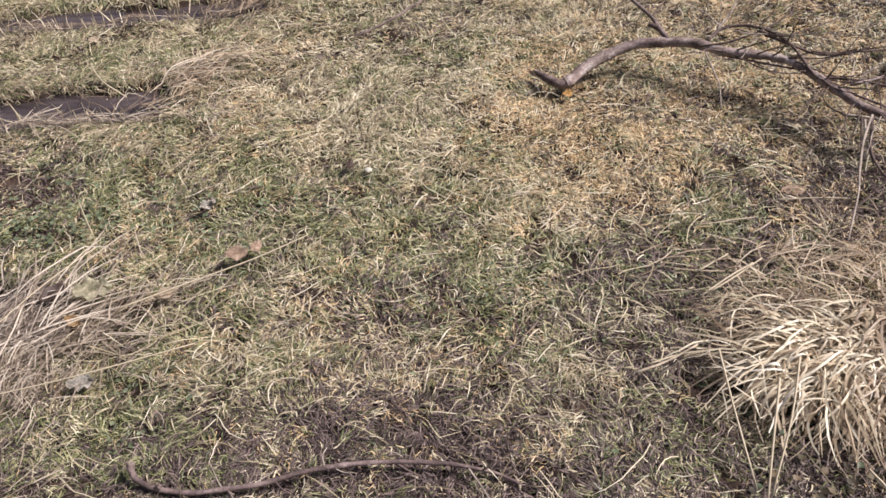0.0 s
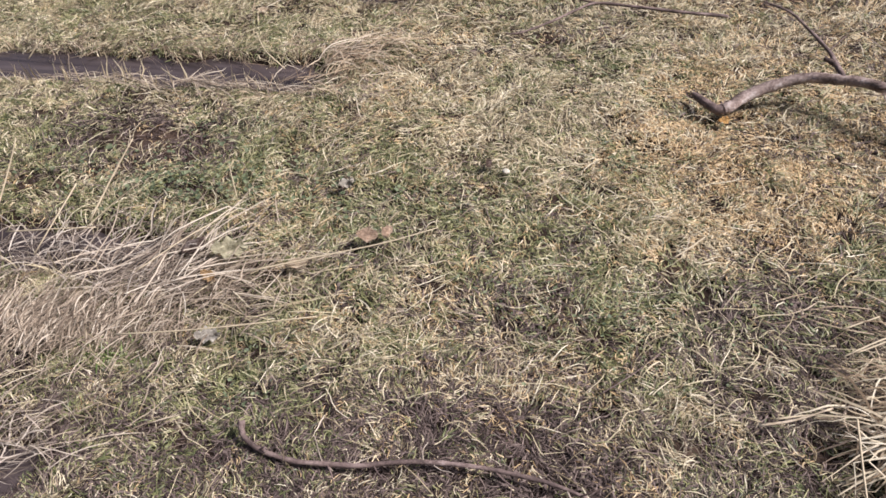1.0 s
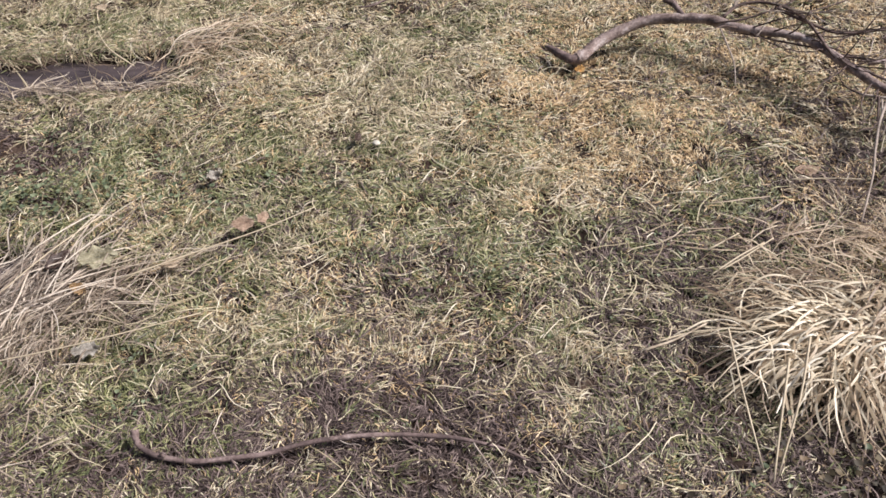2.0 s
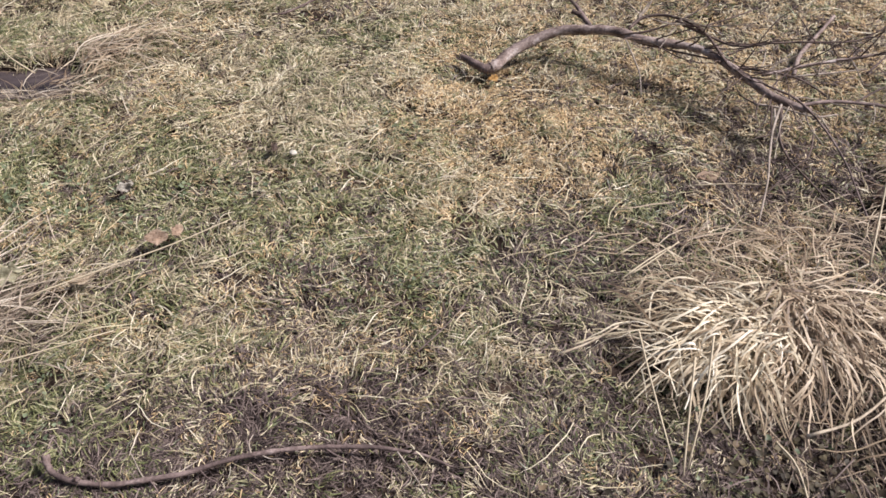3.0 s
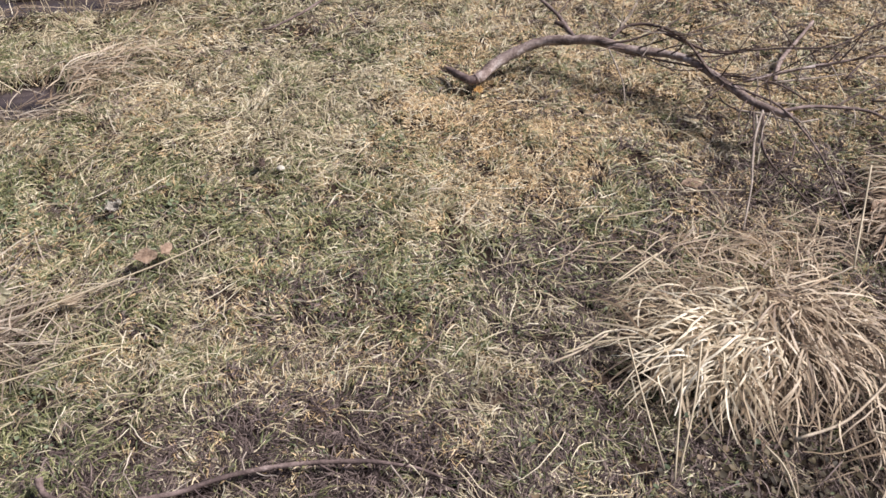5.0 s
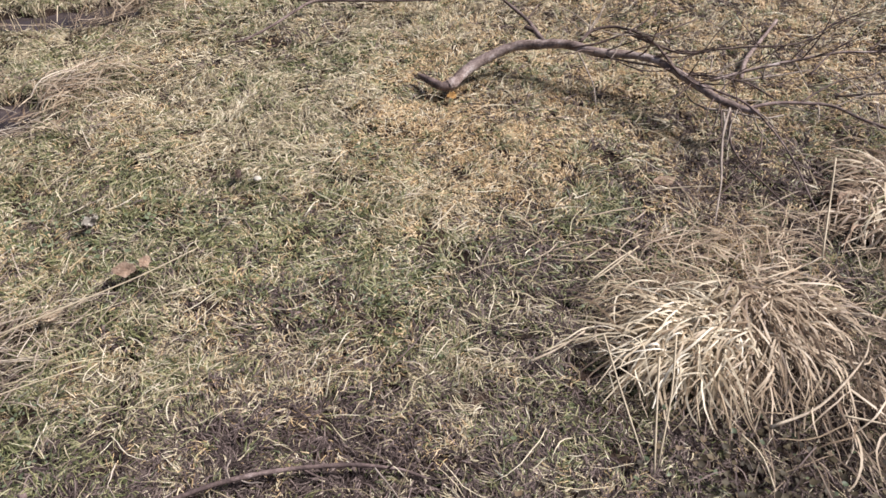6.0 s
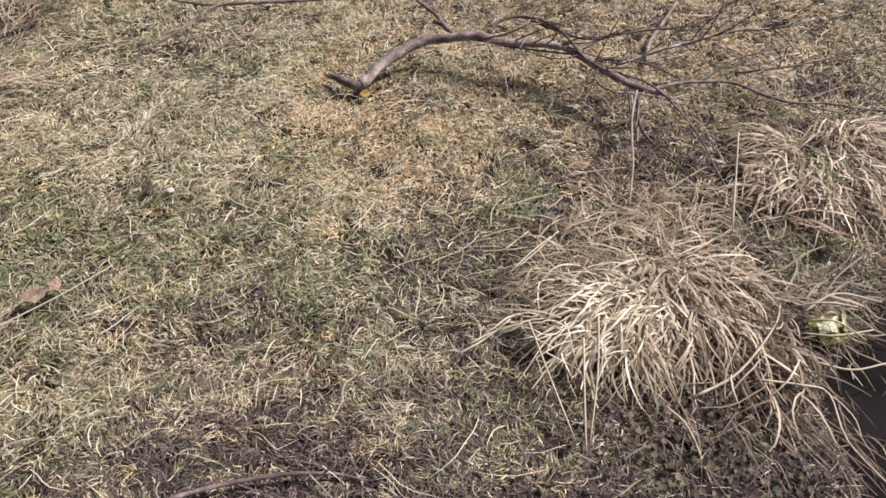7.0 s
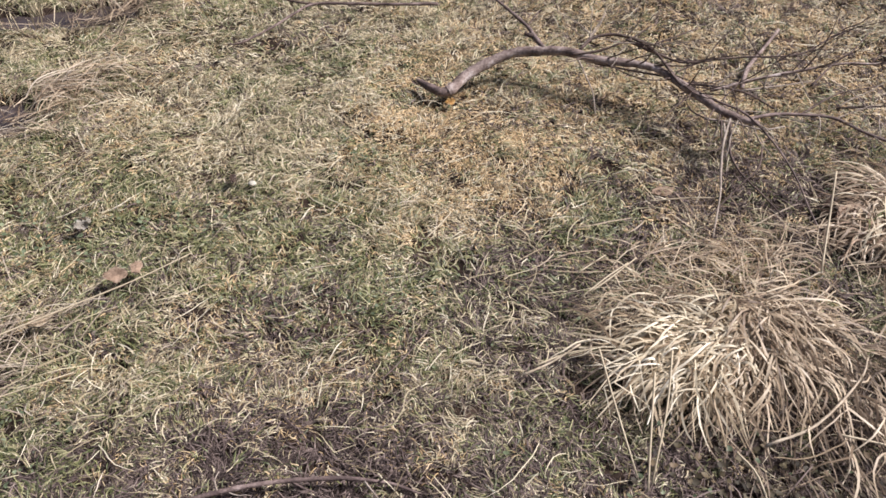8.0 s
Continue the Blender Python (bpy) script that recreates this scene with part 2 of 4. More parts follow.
def ground_z(x, y):
    near = np.exp(-(np.hypot(x, np.asarray(y) - 2) / 14) ** 2)
    z = near * (0.022 * (F_MID(x, y) - 0.5) + 0.012 * (F_SMALL(x, y) - 0.5)) - 0.022
    return z - 0.075 * channel(x, y)


def quads(name, verts, faces, mat):
    """A mesh of four-cornered faces from arrays."""
    me = bpy.data.meshes.new(name)
    verts, faces = np.asarray(verts, np.float32), np.asarray(faces, np.int32)
    me.vertices.add(len(verts))
    me.vertices.foreach_set("co", verts.ravel())
    me.loops.add(faces.size)
    me.loops.foreach_set("vertex_index", faces.ravel())
    me.polygons.add(len(faces))
    me.polygons.foreach_set("loop_start", np.arange(len(faces), dtype=np.int32) * 4)
    me.update(calc_edges=True)
    me.materials.append(mat)
    return me


def ribbons(name, line, width, mat, twist=None, taper=(0.7, 1.0, 0.8, 0.15)):
    """Thin leaves along centre lines (count, stations, 3)."""
    count, st, _ = line.shape
    along = np.gradient(line, axis=1)
    side = np.stack([-along[..., 1], along[..., 0], np.zeros_like(along[..., 0])], -1)
    side /= np.linalg.norm(side, axis=-1, keepdims=True) + 1e-9
    along /= np.linalg.norm(along, axis=-1, keepdims=True) + 1e-9
    over = np.cross(along, side)
    a = (rng.uniform(-0.7, 0.7, count) if twist is None else twist)[:, None, None]
    side = np.cos(a) * side + np.sin(a) * over
    half = 0.5 * width[:, None] * np.interp(np.linspace(0, 1, st), np.linspace(0, 1, len(taper)), taper)
    v = np.stack([line - side * half[..., None], line + side * half[..., None]], 2).reshape(-1, 3)
    base = (np.arange(count) * st * 2)[:, None] + (np.arange(st - 1) * 2)[None]
    f = np.stack([base, base + 1, base + 3, base + 2], -1).reshape(-1, 4)
    return quads(name, v, f, mat)


def blades(name, x, y, mat, long, wide, rise, droop, lie=None, st=4, floor=ground_z, size=1.0):
    """Short grass: blades that rise from the ground and droop. long, wide, rise, droop: ranges."""
    n = len(x)
    length, width = rng.uniform(*long, n) * size, rng.uniform(*wide, n)
    az = rng.uniform(0, 2 * math.pi, n) if lie is None else lie
    turn = rng.normal(0, 1.15, n)
    el, fall = np.radians(rng.uniform(*rise, n)), np.radians(rng.uniform(*droop, n))
    line = np.zeros((n, st, 3))
    line[:, 0] = np.stack([x, y, floor(x, y) - 0.002], -1)
    for k in range(1, st):
        s = (k - 0.5) / (st - 1)
        e, a = el - fall * s, az + turn * s
        step = np.stack([np.cos(e) * np.cos(a), np.cos(e) * np.sin(a), np.sin(e)], -1) * (length / (st - 1))[:, None]
        line[:, k] = line[:, k - 1] + step
    low = floor(line[..., 0], line[..., 1]) + 0.003 + 0.012 * rng.random((n, 1))
    line[:, 1:, 2] = np.maximum(line[:, 1:, 2], low[:, 1:])
    return new(name, ribbons(name, line, width, mat))


def lying(name, x, y, az, mat, long, wide, floor, lift=0.01, wave=0.4, st=6, droop=0.0, taper=(0.7, 1, 0.85, 0.15), kink=0.06, arched=1.0, size=1.0):
    """Long leaves or stems that lie over what is below them."""
    n = len(x)
    length, width = rng.uniform(*long, n) * size, rng.uniform(*wide, n)
    line = np.zeros((n, st, 3))
    px, py, a = np.array(x, float), np.array(y, float), np.array(az, float)
    bend = rng.normal(0, wave, n)
    layer, arch = rng.uniform(0.002, lift, n), rng.uniform(0, lift, n) * arched
    for k in range(st):
        s = k / (st - 1)
        line[:, k] = np.stack([px, py, floor(px, py) + layer * (1 - droop * s) + arch * 4 * s * (1 - s)], -1)
        a = a + bend / st + rng.normal(0, wave * 0.25, n) + rng.normal(0, 1.0, n) * (rng.random(n) < kink)
        px, py = px + np.cos(a) * length / (st - 1), py + np.sin(a) * length / (st - 1)
    return ribbons(name, line, width, mat, rng.uniform(-0.6, 0.6, n), taper)


def smooth_line(points, per=5):
    """Points of a rounded line through the given ones."""
    p = [Vector(q) for q in points]
    p = [2 * p[0] - p[1]] + p + [2 * p[-1] - p[-2]]
    out = []
    for i in range(1, len(p) - 2):
        for k in range(per):
            s = k / per
            out.append(0.5 * (2 * p[i] + (p[i + 1] - p[i - 1]) * s + (2 * p[i - 1] - 5 * p[i] + 4 * p[i + 1] - p[i + 2]) * s * s + (3 * p[i] - p[i - 1] - 3 * p[i + 1] + p[i + 2]) * s**3))
    return out + [p[-2]]


def tube(points, r0, r1, sides=8, rough=0.12, per=5, seed=0):
    """A tapered, knotty limb through the points."""
    bm = bmesh.new()
    line = smooth_line(points, per)
    rnd = random.Random(seed + len(points))
    rings, up = [], Vector((0.13, 0.21, 1)).normalized()
    for i, c in enumerate(line):
        d = (line[min(i + 1, len(line) - 1)] - line[max(i - 1, 0)]).normalized()
        a = d.cross(up).normalized()
        b = a.cross(d)
        r = float(np.interp(i / (len(line) - 1), np.linspace(0, 1, len(r0)), r0)) if isinstance(r0, tuple) else r0 + (r1 - r0) * i / (len(line) - 1)
        r *= (1 + rough * rnd.uniform(-0.6, 1))
        rings.append([bm.verts.new(c + (a * math.cos(6.2832 * k / sides) + b * math.sin(6.2832 * k / sides)) * r * (1 + rough * 0.7 * rnd.uniform(-1, 1))) for k in range(sides)])
    for p, q in zip(rings, rings[1:]):
        for k in range(sides):
            bm.faces.new((p[k], p[(k + 1) % sides], q[(k + 1) % sides], q[k])).smooth = True
    bm.faces.new(rings[0][::-1])
    bm.faces.new(rings[-1])
    return bm


def part(name, bm, mat, parent=None, label=""):
    me = bpy.data.meshes.new(name)
    bm.normal_update()
    bm.to_mesh(me)
    bm.free()
    me.materials.append(mat)
    ob = new(name, me)
    if parent:
        ob.parent = parent
    return tagged(ob, label)


def group_of(name, x, y, z, label, category, group=""):
    """An empty at the base of a thing that has parts."""
    ob = new(name)
    ob.matrix_world = pose(x, y, z)
    return tagged(ob, label, category, group)


def limb(parent, name, points, r0, r1, mat, sides=6, label="", per=5, rough=0.12):
    """A limb of a thing; the points are in the world."""
    base = (parent.parent or parent).matrix_world.translation
    return part(name, tube([Vector(p) - base for p in points], r0, r1, sides, rough, per, len(parent.children)), mat, parent, label)


def leaf_bm(length, width, cup=0.25, curl=0.3, lobes=0.0, seed=0):
    """A dry leaf with some thickness: pointed oval, cupped and curled, with a raised midrib."""
    rnd = random.Random(seed)
    bm = bmesh.new()
    rows, cols, grid = 9, 6, []
    for i in range(rows):
        s = i / (rows - 1)
        w = width * 0.5 * math.sin(math.pi * min(1, 0.06 + 0.92 * s)) ** 0.8 * (1 + lobes * math.sin(s * 19) + rnd.uniform(-0.22, 0.12))
        row = []
        for j in range(cols + 1):
            u = 2 * j / cols - 1
            z = cup * width * (abs(u) ** 1.7) * 0.5 + curl * length * (s - 0.5) ** 2 + rnd.uniform(-1, 1) * (0.05 + 0.2 * lobes) * width + 0.05 * width * (j % 2)
            row.append(bm.verts.new((length * (s - 0.5 + 0.05 * u * u), w * u * rnd.uniform(0.9, 1.08), z)))
        grid.append(row)
    for a, b in zip(grid, grid[1:]):
        for j in range(cols):
            bm.faces.new((a[j], a[j + 1], b[j + 1], b[j])).smooth = True
    bmesh.ops.solidify(bm, geom=bm.faces[:], thickness=0.0007)
    return bm


def leaf(name, mat, x, y, length, width, label, yaw=0, tilt=0, roll=0, cup=0.25, curl=0.3, lobes=0.0, z=0.04, category="leaf"):
    ob = part(name, leaf_bm(length, width, cup, curl, lobes, int(abs(x * 100) + abs(y * 37))), mat)
    ob.matrix_world = pose(x, y, float(ground_z(x, y)) + z, roll, tilt, yaw)
    return tagged(ob, label, category)


def pebble(name, mat, x, y, size, label, flat=0.6, z=0.012):
    bm = bmesh.new()
    bmesh.ops.create_icosphere(bm, subdivisions=3, radius=1)
    off = Vector((x * 7, y * 5, 3))
    for v in bm.verts:
        k = 1 + 0.22 * noise.noise(v.co * 1.3 + off) + 0.06 * noise.noise(v.co * 4 + off)
        v.co = Vector((v.co.x * size[0], v.co.y * size[1], v.co.z * size[0] * flat)) * k
    for fc in bm.faces:
        fc.smooth = True
    ob = part(name, bm, mat)
    ob.matrix_world = pose(x, y, float(ground_z(x, y)) + z, 0, 0, 30 * x)
    return tagged(ob, label, "stone")


# ---- ground and water ----
def steps(a, b, fine, far):
    """Coordinates that are close together between a and b and grow apart outside, out to far."""
    mid = list(np.arange(a, b + fine / 2, fine))
    lo, hi, d = [], [], fine
    while (mid[-1] if not hi else hi[-1]) < far:
        d *= 1.35
        hi.append((hi[-1] if hi else mid[-1]) + d)
        lo.append((lo[-1] if lo else mid[0]) - d)
    return np.array(lo[::-1] + mid + hi)


gx, gy = steps(-6.5, 3.2, 0.03, 900), steps(-1.5, 4.5, 0.03, 900)
GX, GY = np.meshgrid(gx, gy, indexing="ij")
GZ = ground_z(GX, GY)
idx = np.arange(GX.size).reshape(GX.shape)
cells = np.stack([idx[:-1, :-1], idx[1:, :-1], idx[1:, 1:], idx[:-1, 1:]], -1).reshape(-1, 4)
ground = new("ground", quads("ground", np.stack([GX, GY, GZ], -1).reshape(-1, 3), cells, SOIL))
for p in ground.data.polygons:
    p.use_smooth = True
tagged(ground, "dark damp soil under matted spring grass", "ground", kind="structure")


def water_sheet(points, label, mat):
    bm = bmesh.new()
    bm.faces.new([bm.verts.new((x, y, WATER_LEVEL)) for x, y in points])
    return tagged(part("water", bm, mat), label, "water", kind="structure")


for ax, ay, bx, by, half in CHANNELS:
    water_sheet([(ax, ay - 0.2), (bx + 0.1, by - 0.2), (bx + 0.1, by + 0.2), (ax, ay + 0.2)], "still dark water in a narrow grassy channel", MURKY)
water_sheet([(2.05 + 1.2 * math.cos(0.2 * k), 0.35 + 1.0 * math.sin(0.2 * k)) for k in range(31)], "still dark pond water beside the sedge tussock", WATER)



# ---- sedge tussocks and hay ----
def mound_of(cx, cy, rx, ry, h):
    return lambda x, y: ground_z(x, y) * 0.3 + 0.008 + h * np.exp(-((((x - cx) / rx) ** 2 + ((y - cy) / ry) ** 2) ** 1.05))


def combed(locks, count, aside, stray):
    """Starts, bearings and lengths of leaves that fan out along locks: (x, y of the root, bearing, length) each."""
    share = np.array([lock[3] for lock in locks])
    k = rng.choice(len(locks), count, p=share / share.sum())
    lx, ly, laz, ll = np.array(locks).T[:, k]
    along, off = rng.uniform(-0.15, 0.5, count) * ll, rng.normal(0, aside, count)
    az = laz + 2.4 * off + rng.normal(0, stray, count) + (rng.random(count) < 0.12) * rng.uniform(-1.6, 1.6, count)
    return lx + np.cos(laz) * along - np.sin(laz) * off, ly + np.sin(laz) * along + np.cos(laz) * off, az, ll * rng.uniform(0.25, 0.88, count)


def tussock(cx, cy, rx, ry, h, label, sheaves, singles):
    """A flopped clump: a peat core and layers of strap leaves that fall from its crown in combed sheaves."""
    base = group_of("sedge_tussock", cx, cy, 0, label, "tussock", "sedge tussocks")
    top = mound_of(cx, cy, rx, ry, h)
    bm = bmesh.new()
    rings = []
    for i in range(9):
        q = 1.25 * i / 8
        rings.append([bm.verts.new((rx * q * math.cos(a), ry * q * math.sin(a), float(top(cx + rx * q * math.cos(a), cy + ry * q * math.sin(a))) - 0.016 - 0.035 * (i > 5) * (i - 5))) for a in (6.2832 * k / 24 for k in range(24))])
    for p, q in zip(rings, rings[1:]):
        for k in range(24):
            bm.faces.new((p[k], p[(k + 1) % 24], q[(k + 1) % 24], q[k])).smooth = True
    part("crown", bm, SOIL, base, "dark peaty crown")
    for name, mat, locks, count, aside, stray, wide, lift in sheaves:
        x, y, az, long = combed(locks, count, aside, stray)
        ob = new(name, lying(name, x, y, az, mat, (1.0, 1.0), wide, top, lift, 0.5, 8, 0.75, taper=(0.75, 1, 0.95, 0.5), kink=0.06, size=long))
        ob.parent = base
        ob.matrix_parent_inverse = base.matrix_world.inverted()
    raised = lambda u, v: top(u, v) + 0.010
    for mat, locks, count, wide in singles:
        x, y, az, long = combed(locks, count, 0.035, 0.3)
        for i in range(count):
            ob = new("leaf", lying("leaf", x[i:i + 1], y[i:i + 1], az[i:i + 1], mat, (1.0, 1.0), wide, raised, 0.036, 0.55, 9, 0.85, taper=(0.75, 1, 0.95, 0.55), kink=0.06, size=long[i:i + 1]))
            ob.parent = base
            ob.matrix_parent_inverse = base.matrix_world.inverted()
    return base


PALE_LOCKS = [(0.751, 1.181, -2.90, 0.27), (0.698, 1.151, -2.77, 0.23), (0.732, 1.128, -2.69, 0.22), (0.830, 1.199, 3.14, 0.22), (0.826, 1.152, -2.89, 0.19), (0.829, 1.124, -3.11, 0.16),
              (0.779, 1.104, -2.28, 0.22), (0.812, 1.117, -2.14, 0.24), (0.839, 1.114, -2.07, 0.21), (0.874, 1.164, -2.49, 0.25), (0.919, 1.236, -3.03, 0.20), (0.825, 1.080, -1.78, 0.13),
              (0.786, 1.158, -2.61, 0.22), (0.720, 1.214, -2.97, 0.19), (0.899, 1.259, -2.43, 0.20)]
TAN_LOCKS = [(0.891, 1.240, -1.53, 0.24), (0.913, 1.257, -1.38, 0.25), (0.931, 1.265, -1.13, 0.26), (0.964, 1.270, -0.90, 0.25), (0.917, 1.197, -1.85, 0.27), (0.929, 1.157, -1.67, 0.26),
             (0.975, 1.132, -1.48, 0.19), (1.010, 1.145, -1.10, 0.17), (1.055, 1.178, -0.37, 0.17), (0.975, 1.228, -0.14, 0.18), (0.887, 1.125, -1.98, 0.26)]
LOOSE_LOCKS = [(0.954, 1.301, 2.28, 0.16), (0.973, 1.309, 1.07, 0.15), (1.007, 1.315, 0.72, 0.18), (0.919, 1.328, 2.88, 0.18), (1.051, 1.309, 0.0, 0.16), (0.838, 1.318, 2.66, 0.19), (0.757, 1.239, 2.85, 0.25),
               (0.765, 1.328, -2.83, 0.28), (0.600, 1.232, 3.00, 0.14), (0.712, 1.401, 2.52, 0.15)]
LOW_LOCKS = [(1.122, 1.067, -1.33, 0.20), (1.057, 1.006, -1.66, 0.23), (1.091, 0.962, -1.79, 0.22), (1.098, 0.926, -1.18, 0.12), (1.013, 0.980, -1.86, 0.22), (1.149, 1.02, -0.6, 0.16), (1.068, 0.898, -1.78, 0.20), (1.12, 1.12, -0.45, 0.22)]
tussock(0.90, 1.17, 0.33, 0.20, 0.030, "large bleached sedge tussock flopped over beside the pond",
        [("dead_leaves", SEDGE_DARK, PALE_LOCKS + TAN_LOCKS, 800, 0.055, 0.7, (0.0024, 0.0046), 0.02),
         ("trailing_leaves", SEDGE_DARK, LOW_LOCKS, 130, 0.035, 0.4, (0.0022, 0.0046), 0.03),
         ("loose_leaves", SEDGE_TAN, LOOSE_LOCKS, 150, 0.05, 0.6, (0.002, 0.004), 0.022),
         ("tan_leaves", SEDGE_TAN, TAN_LOCKS, 370, 0.028, 0.40, (0.0026, 0.0056), 0.046),
         ("bleached_leaves", SEDGE, PALE_LOCKS, 560, 0.024, 0.42, (0.0027, 0.006), 0.046)],
        [(SEDGE_LEAF, PALE_LOCKS, 130, (0.0032, 0.0064)), (SEDGE_TAN_LEAF, TAN_LOCKS, 90, (0.003, 0.0058)), (SEDGE_LEAF, LOOSE_LOCKS, 36, (0.003, 0.005)), (SEDGE_TAN_LEAF, LOW_LOCKS, 40, (0.003, 0.0055))])
LOCKS = [(1.52, 1.60, -2.4, 0.20), (1.58, 1.56, -2.0, 0.20), (1.66, 1.60, -1.7, 0.20), (1.72, 1.62, -1.0, 0.22), (1.60, 1.66, 2.6, 0.20), (1.47, 1.50, -2.6, 0.18),
         (1.78, 1.68, -0.4, 0.20), (1.66, 1.44, -1.4, 0.18), (1.52, 1.44, -2.2, 0.16), (1.82, 1.74, -1.8, 0.22), (1.42, 1.42, -0.3, 0.2)]
tussock(1.58, 1.54, 0.34, 0.22, 0.008, "smaller brown sedge tussock with a few green leaves",
        [("dead_leaves", SEDGE_DARK, LOCKS, 780, 0.06, 0.8, (0.0026, 0.005), 0.024), ("rusty_leaves", SEDGE_RUST, LOCKS, 440, 0.05, 0.55, (0.0026, 0.005), 0.03),
         ("bleached_leaves", SEDGE_TAN, LOCKS, 560, 0.04, 0.45, (0.003, 0.006), 0.036), ("green_leaves", GREEN, [(1.60, 1.58, -1.2, 0.18), (1.62, 1.60, -2.0, 0.18)], 120, 0.05, 0.7, (0.0026, 0.005), 0.04)],
        [(SEDGE_LEAF, LOCKS, 110, (0.0036, 0.0072))])


def hay(name, cx, cy, sx, sy, turn, count, az, spread, mat, long, wide, label, lift=0.04, z=0.012):
    a, b = rng.normal(0, 1, count), rng.normal(0, 1, count)
    c, s = math.cos(turn), math.sin(turn)
    x, y = cx + a * sx * c - b * sy * s, cy + a * sx * s + b * sy * c
    floor = lambda x, y: np.maximum(ground_z(x, y), WATER_LEVEL) + z
    me = lying(name, x, y, rng.normal(az, spread, count), mat, long, wide, floor, lift, 0.3, 6, 0.3, kink=0.05, arched=0.3)
    return tagged(new(name, me), label, "hay", kind="stuff")


hay("flattened_hay", -1.50, 1.13, 0.20, 0.055, 0.12, 1900, 1.7, 0.35, HAY, (0.05, 0.12), (0.002, 0.004), "short flattened hay combed towards a water channel", 0.04)
hay("flattened_hay", -1.64, 1.42, 0.20, 0.06, 0.12, 320, 1.6, 1.1, GREY_STEM, (0.06, 0.18), (0.0022, 0.004), "tangled grey stems hanging over a water channel", 0.06)
hay("flattened_hay", -1.30, 1.36, 0.10, 0.06, 0.3, 260, 1.2, 0.5, GREY_STEM, (0.06, 0.19), (0.002, 0.0036), "long greyish stems combed over the end of the channel", 0.045)
hay("flattened_hay", -1.14, 1.33, 0.15, 0.07, 0.4, 330, 0.75, 0.6, HAY, (0.06, 0.2), (0.002, 0.0034), "brownish stems lying over the grass", 0.035)
hay("flattened_hay", -0.95, 1.36, 0.16, 0.06, 0.3, 30, 0.3, 0.5, STRAW, (0.08, 0.25), (0.002, 0.0032), "thin pale stems lying over the grass", 0.025)


def stem_bundle(cx, cy, sx, sy, turn, count, az, spread, mat, long, wide, label, lift):
    """Long stems that lie across one another, each a part of its own."""
    base = group_of("straw_bundle", cx, cy, 0, label, "straw bundle", "straw bundles")
    floor = lambda x, y: np.maximum(ground_z(x, y), WATER_LEVEL) + 0.014
    c, s = math.cos(turn), math.sin(turn)
    for _ in range(count):
        u, v = rng.normal(0, sx), rng.normal(0, sy)
        x, y = np.array([cx + u * c - v * s]), np.array([cy + u * s + v * c])
        ob = new("stem", lying("stem", x, y, np.array([rng.normal(az, spread)]), mat, long, wide, floor, lift, 0.25, 7, 0.3, kink=0.05, arched=0.35))
        ob.parent = base
        ob.matrix_parent_inverse = base.matrix_world.inverted()
    return base


stem_bundle(-1.33, 1.36, 0.13, 0.06, 0.3, 80, 1.25, 0.42, STEM, (0.18, 0.36), (0.0028, 0.0046), "long straight dead stems fanned across a channel's end", 0.06)
stem_bundle(-1.15, 1.37, 0.12, 0.045, 0.45, 40, 0.5, 0.3, STEM, (0.12, 0.28), (0.0026, 0.0042), "long tan stems lying side by side in grass", 0.05)
stem_bundle(-1.13, 2.66, 0.13, 0.06, 0.75, 34, 0.75, 0.65, STEM, (0.12, 0.28), (0.0024, 0.0042), "pale dead stems leaning over the end of a channel", 0.10)
stem_bundle(-1.05, 3.30, 0.12, 0.07, 0.9, 30, 1.2, 0.5, SEDGE_TAN_LEAF, (0.16, 0.34), (0.0034, 0.0056), "tall brown stems at the end of a far channel", 0.12)
hay("flattened_hay", -1.40, 0.76, 0.07, 0.06, 0.2, 90, 0.5, 0.6, GREY_STEM, (0.06, 0.18), (0.0022, 0.004), "grey stems hanging over the end of a channel", 0.05)
hay("flattened_hay", -1.30, 0.95, 0.12, 0.08, 0.2, 80, 0.6, 0.7, HAY, (0.05, 0.14), (0.0020, 0.0034), "dull stems tangled over the grass", 0.04)
hay("flattened_hay", -1.10, 2.68, 0.17, 0.08, 0.75, 220, 0.7, 0.8, SEDGE_TAN, (0.05, 0.18), (0.003, 0.006), "long dead stems combed over the end of the channel", 0.05)
hay("flattened_hay", -1.75, 2.44, 0.42, 0.025, 0.02, 260, 0.15, 0.6, HAY, (0.06, 0.2), (0.0025, 0.0045), "pale dead stems along the channel's edge", 0.04)
hay("flattened_hay", -1.9, 2.72, 0.5, 0.03, 0.02, 150, 0.1, 0.6, SEDGE_DARK, (0.08, 0.22), (0.0025, 0.0045), "brown dead stems along the channel's far edge", 0.04)
hay("flattened_hay", -1.02, 3.36, 0.16, 0.09, 0.9, 120, 1.3, 0.7, SEDGE_DARK, (0.15, 0.35), (0.003, 0.005), "brown dead stems at the end of the far channel", 0.06)
hay("flattened_hay", -1.9, 3.27, 0.6, 0.035, 0.02, 130, 0.2, 0.6, SEDGE_DARK, (0.08, 0.25), (0.003, 0.005), "dead stems along the far channel's edge", 0.04)
hay("flattened_hay", 1.08, 0.74, 0.05, 0.12, 0.2, 22, -1.45, 0.3, SEDGE_DARK, (0.08, 0.25), (0.002, 0.004), "dead stems trailing down the pond's bank", 0.03)
hay("flattened_hay", 1.25, 1.06, 0.10, 0.06, 0.3, 70, -0.3, 0.4, SEDGE_DARK, (0.10, 0.24), (0.003, 0.006), "dead sedge trailing into the pond", 0.06)
